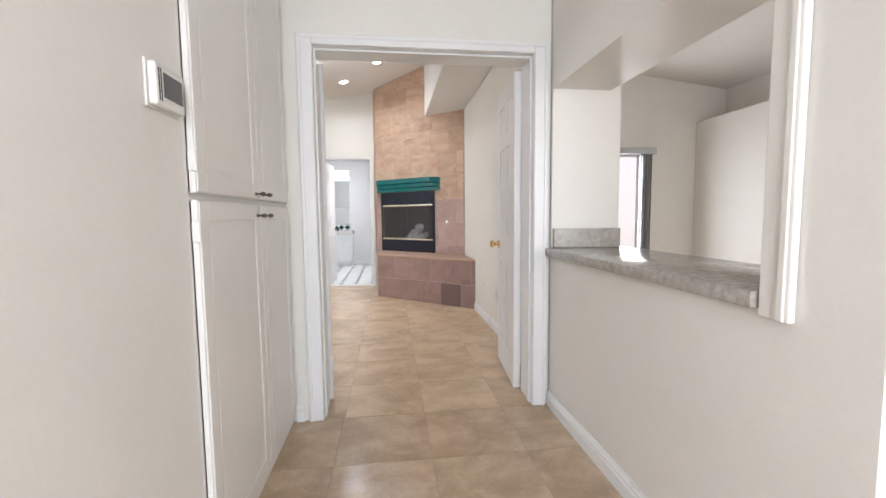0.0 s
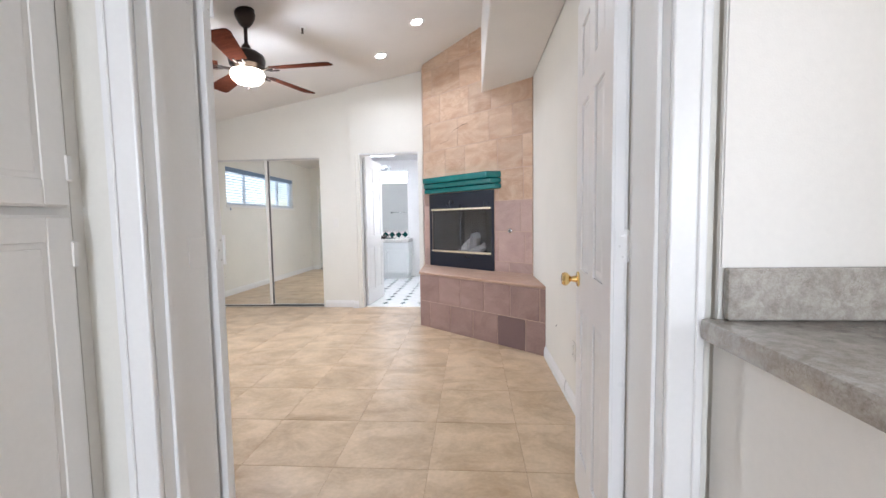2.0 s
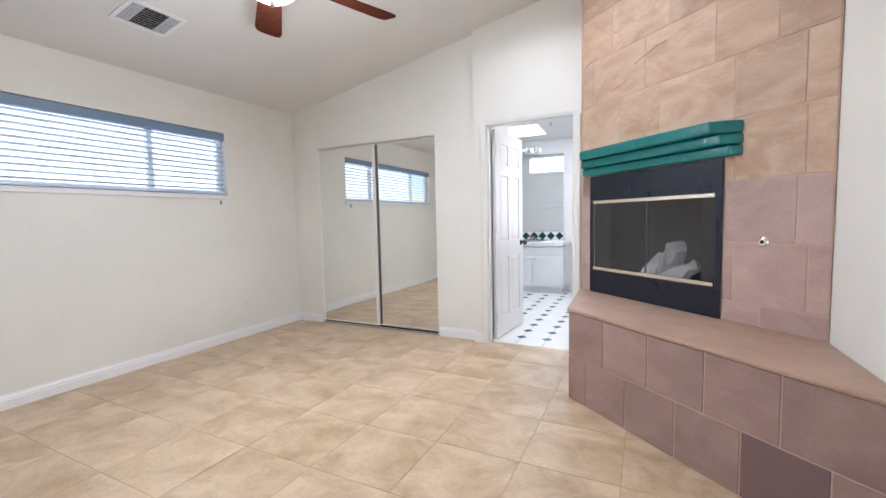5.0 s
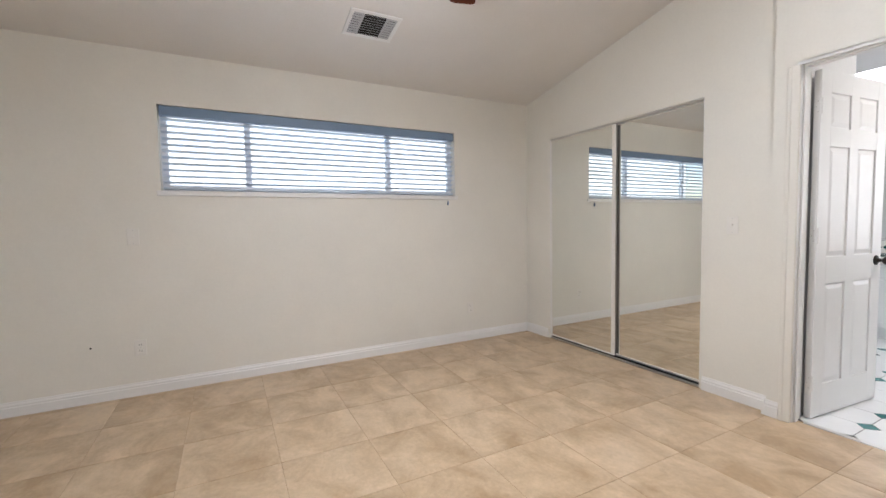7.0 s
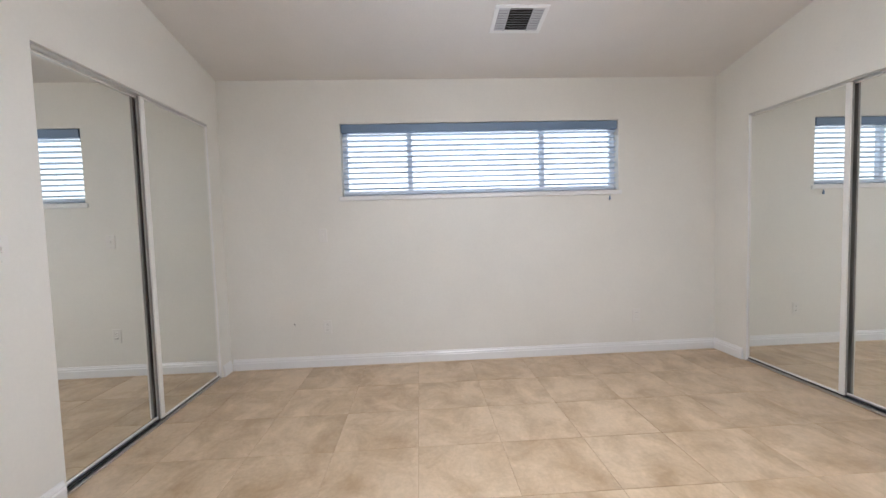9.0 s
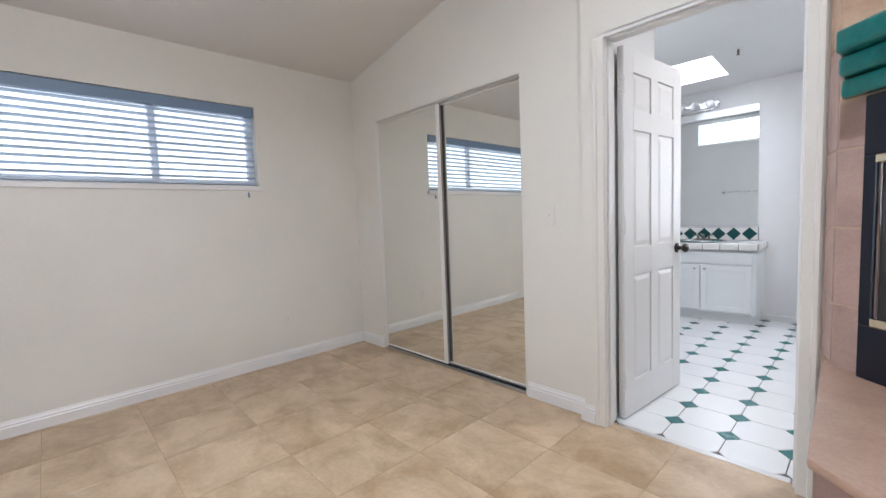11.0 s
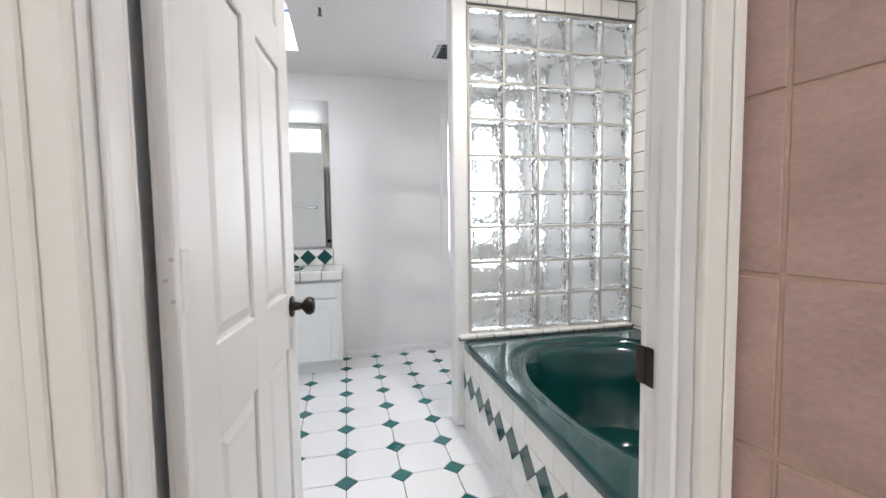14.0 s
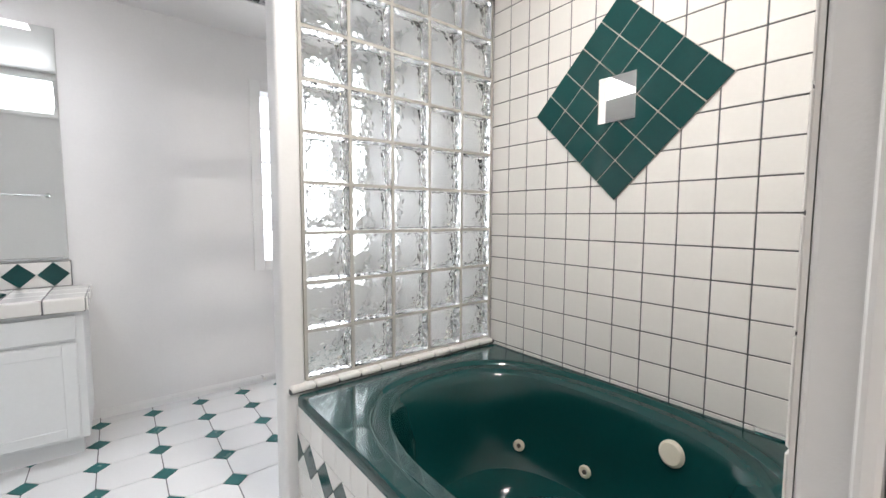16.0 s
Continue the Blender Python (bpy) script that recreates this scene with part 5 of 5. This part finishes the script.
part("bed", box(VX0, VY - 0.012, 0.736, VX1 + 0.012, BN - 0.002, 0.797), DGROUT, ct, "dark grout bed")
edge = mesh_of("edge_tile", box(0.0025, -0.010, 0.0, 0.150, 0.0, 0.066, 0.006, 2), WTILE)
topt = mesh_of("tile", box(0.0025, 0.0025, 0.0, 0.150, 0.150, 0.008, 0.0015), WTILE)
x = VX1 + 0.014 - 0.1525
while x > VX0 - 0.1:
    shared("edge_tile", edge, ct, pose(x, VY - 0.0125, 0.738))
    for i in range(3):
        shared("tile", topt, ct, pose(x, VY - 0.006 + i * 0.1525, 0.7975))
    x -= 0.1525
for i in range(3):
    shared("edge_tile", edge, ct, pose(VX1 + 0.0125, VY - 0.006 + i * 0.1525, 0.738, 0, 0, 90))
bsp = thing("vanity_backsplash", pose(0, BN - 0.016, 0), "white tiled backsplash with a row of green diamonds", "backsplash")
part("bed", box(VX0, 0.0, 0.806, -0.985, 0.0155, 0.945), DGROUT, bsp, "dark grout bed")
part("white_tile", box(VX0 + 0.002, -0.006, 0.808, -0.988, -0.0003, 0.943, 0.002), WTILE, bsp)
hd = 0.066
me_d2 = mesh_of("diamond_tile", moved(prism([(-hd, 0), (0, -hd), (hd, 0), (0, hd)], 0.0, 0.006, 0.001), Matrix(((1, 0, 0, 0), (0, 0, -1, 0), (0, 1, 0, 0), (0, 0, 0, 1)))), GREEN)
for i in range(8):
    shared("diamond_tile", me_d2, bsp, pose(-1.058 - i * 0.137, -0.0064, 0.8755))
sink = thing("sink", pose(-1.46, 9.57, 0.806), "dark green oval drop-in sink", "sink")
bm = bmesh.new()
prof = [(1.0, 0.0), (1.0, 0.008), (0.94, 0.014), (0.86, 0.010), (0.80, -0.004), (0.6, -0.006), (0.3, -0.007), (0.02, -0.007)]
vr = [[bm.verts.new((0.25 * r * math.cos(i * math.tau / 40), 0.20 * r * math.sin(i * math.tau / 40), z)) for i in range(40)] for r, z in prof]
for a, b in zip(vr, vr[1:]):
    for i in range(40):
        bm.faces.new((a[i], a[(i + 1) % 40], b[(i + 1) % 40], b[i]))
bm.faces.new(vr[-1])
part("bowl", bm, TUBM, sink, "", True)
fc = thing("sink_faucet", pose(-1.46, 9.745, 0.806), "aged pewter two-handle faucet behind the green sink", "faucet")
part("base", box(-0.075, -0.025, 0, 0.075, 0.025, 0.02, 0.008, 2), PEWTER, fc, "", True)
bm = rod(bmesh.new(), (0, 0, 0.02), (0, 0.0, 0.06), 0.014, 0.012, 14)
rod(bm, (0, 0.005, 0.055), (0, -0.11, 0.075), 0.012, 0.009, 14)
part("spout", bm, PEWTER, fc, "", True)
for sx in (-1, 1):
    part("handle", rod(rod(bmesh.new(), (0.052 * sx, 0, 0.02), (0.052 * sx, 0, 0.05), 0.012, 0.010, 12), (0.052 * sx, 0, 0.052), (0.095 * sx, -0.03, 0.065), 0.007, 0.005, 10), PEWTER, fc, "", True)
bmir = thing("vanity_mirror", pose(0, BN, 0), "large plain wall mirror over the vanity", "mirror")
part("backing", box(-2.10, -0.006, 0.962, -0.993, -0.001, 2.196), ALU, bmir)
part("mirror_sheet", box(-2.098, -0.010, 0.964, -0.995, -0.0065, 2.194, 0.002), MIRROR, bmir, "silvered sheet")
part("bottom_channel", box(-2.10, -0.013, 0.953, -0.993, -0.001, 0.961), CHROME, bmir)
lb = thing("vanity_light", pose(-1.63, BN, 2.265), "chrome bath light bar with round opal bulbs", "wall lamp")
bm = prism([(0.30 * math.copysign(1, math.cos(a)) - 0.055 * math.copysign(1, math.cos(a)) + 0.055 * math.cos(a), 0.055 * math.sin(a)) for a in [i * math.tau / 32 + 0.05 for i in range(32)]], 0.0, 0.035, 0.006, 2)
part("bar", moved(bm, pose(0, -0.001, 0, 90)), CHROME, lb, "", True)
for x in (-0.22, -0.075, 0.075, 0.22):
    part("socket", moved(lathe([(0.03, 0.035), (0.026, 0.05)], 18), pose(x, 0, 0, 90)), CHROME, lb, "", True)
    bm = bmesh.new()
    bmesh.ops.create_uvsphere(bm, u_segments=20, v_segments=12, radius=0.045, matrix=Matrix.Translation((x, -0.088, 0)))
    part("bulb", bm, BULB, lb, "round opal bulb, unlit", True)
# wall opposite the mirror: transom and towel bar
tr = thing("window_4", pose(0, 7.42, 0), "high narrow transom window, brightly lit", "window", "", "structure")
part("pane", box(-2.15, 0.003, 2.16, -1.20, 0.006, 2.47), BSKYG, tr, "bright pane")
bm = bmesh.new()
bx(bm, -2.19, 0.002, 2.12, -1.168, 0.02, 2.16, 0.003)
bx(bm, -2.19, 0.002, 2.47, -1.168, 0.02, 2.52, 0.003)
part("window_frame", bm, TRIM, tr)
tb = thing("towel_bar", pose(0, 7.42, 1.385), "chrome towel bar on the white wall", "towel bar")
part("bar", rod(bmesh.new(), (-1.80, 0.06, 0), (-1.28, 0.06, 0), 0.008, n=12), CHROME, tb, "", True)
for x in (-1.80, -1.28):
    part("bracket", rod(rod(bmesh.new(), (x, 0.001, 0), (x, 0.01, 0), 0.024, n=16), (x, 0.01, 0), (x, 0.066, 0), 0.011, n=12), CHROME, tb, "", True)
# narrow window behind the glass screen
bw = thing("window_5", pose(0, BN, 0), "narrow white framed window beside the glass screen", "window", "", "structure")
bm = bmesh.new()
bx(bm, -0.025, -0.016, 0.81, 0.045, -0.001, 2.13, 0.003)
bx(bm, 0.70, -0.016, 0.81, 0.765, -0.001, 2.13, 0.003)
bx(bm, 0.0455, -0.016, 2.06, 0.6995, -0.001, 2.13, 0.003)
bx(bm, 0.0455, -0.02, 0.81, 0.6995, -0.001, 0.88, 0.003)
part("window_frame", bm, TRIM, bw)
p = part("pane", box(0.045, 0.07, 0.88, 0.70, 0.075, 2.06), PANE, bw)
p.visible_shadow = False
for z in (1.10, 1.345, 1.585, 1.825):
    part("glazing_bar", box(0.045, 0.062, z - 0.006, 0.70, 0.0695, z + 0.006), TRIM, bw)
st = thing("door_stop", pose(0.0, 9.815, 0.045), "small spring door stop on the baseboard", "door stop")
part("spring", rod(bmesh.new(), (0, 0, 0), (0, -0.06, 0.0), 0.007, n=10), CHROME, st, "", True)
part("tip", rod(bmesh.new(), (0, -0.0605, 0), (0, -0.075, 0), 0.009, n=10), PLATE, st)

# ---- tub wall: glazed tiles ----
tw = thing("tub_wall_tiles", pose(BE + 0.011, 0, 0), "white glazed square tiles with dark grout round a green diamond", "tiled wall")
part("grout_bed", box(-0.006, TY0, 0.39, -0.0003, GY + 0.005, 2.56), DGROUT, tw, "dark grout bed")
P, PZ = 0.1195, 0.1165
me = mesh_of("tile", box(-0.0105, 0.0024, 0.0024, -0.0063, P - 0.0024, PZ - 0.0024, 0.0016), WTILE)
cy, cz = 7.627, 1.675
z = 0.513 - PZ
while z < 2.5:
    y = 7.62 + 5 * P
    while y > TY0 - 0.02:
        shared("tile", me, tw, pose(0, y, z))
        y -= P
    z += PZ
tf = thing("tub_foot_tiles", pose(0, 6.809, 0), "white glazed square tiles at the foot of the tub", "tiled wall")
part("edge_trim", box(-0.2735, 0, TZ + 0.002, -0.2555, 0.0045, 2.5), WTILE, tf)
part("grout_bed", box(-0.255, 0, TZ + 0.002, BE - 0.004, 0.0045, 2.5), DGROUT, tf, "dark grout bed")
me = mesh_of("tile", box(0.0024, 0.0046, 0.0024, P - 0.0024, 0.0086, PZ - 0.0024, 0.0016), WTILE)
for i in range(9):
    for j in range(16):
        shared("tile", me, tf, pose(-0.2725 + i * P, 0, 0.502 + j * PZ))
medal = thing("diamond_medallion", pose(BE - 0.0005, cy, cz), "green tile diamond set round a small mirror tile", "tile inlay")
rot = pose(0, 0, 0, 45)
part("grout_bed", moved(box(-0.003, -0.290, -0.290, -0.0002, 0.290, 0.290), rot), MORTAR, medal, "pale grout bed")
me = mesh_of("green_tile", box(-0.0072, -0.0555, -0.0555, -0.0032, 0.0555, 0.0555, 0.0014), GREEN)
for i in range(-2, 3):
    for k in range(-2, 3):
        shared("green_tile", me, medal, rot @ pose(0, i * 0.116, k * 0.116))
part("mirror_tile", box(-0.0125, -0.08, -0.092, -0.0080, 0.08, 0.092, 0.001), MIRROR, medal, "small mirror tile")

# ---- floor tiles ----
P = 0.455
X0, Y0 = -0.345, 1.70
for parent, material, xa, xb, ya, yb in ((floor_hall, HALLT, -0.74, 0.9, -2.6, 2.158), (floor_bed, FLOORT, -3.58, 0.99, 2.162, 6.70)):
    cache = {}
    i0, i1 = math.floor((xa - X0) / P), math.ceil((xb - X0) / P)
    j0, j1 = math.floor((ya - Y0) / P), math.ceil((yb - Y0) / P)
    for i in range(i0, i1):
        for j in range(j0, j1):
            a, b = max(X0 + i * P, xa), min(X0 + (i + 1) * P, xb)
            c, d = max(Y0 + j * P, ya), min(Y0 + (j + 1) * P, yb)
            if b - a < 0.02 or d - c < 0.02:
                continue
            key = (round(b - a, 3), round(d - c, 3))
            if key not in cache:
                cache[key] = mesh_of("floor_tile", box(0.0013, 0.0013, -0.004, key[0] - 0.0013, key[1] - 0.0013, 0.0, 0.0008), material)
            shared("floor_tile", cache[key], parent, pose(a, c, 0))
P, C = 0.25, 0.052
g = 0.0022
h = P / 2 - g
me_o = mesh_of("octagon_tile", prism([(-h + C, -h), (h - C, -h), (h, -h + C), (h, h - C), (h - C, h), (-h + C, h), (-h, h - C), (-h, -h + C)], -0.005, 0.0, 0.001), OCTA)
q = C - g
me_g = mesh_of("green_dot_tile", prism([(-q, 0), (0, -q), (q, 0), (0, q)], -0.005, -0.0002, 0.001), GREENF)
for i in range(-7, 8):
    for j in range(-4, 9):
        x, y = -0.652 + i * P, 7.716 + j * P
        if -2.6 < x < 0.9 and 6.74 < y < 9.95:
            shared("green_dot_tile", me_g, floor_bath, pose(x, y, 0))
        xc, yc = x + P / 2, y + P / 2
        if -2.6 < xc < 0.9 and 6.79 < yc < 9.9 and not (xc > -0.08 and yc < 8.3):
            shared("octagon_tile", me_o, floor_bath, pose(xc, yc, 0))
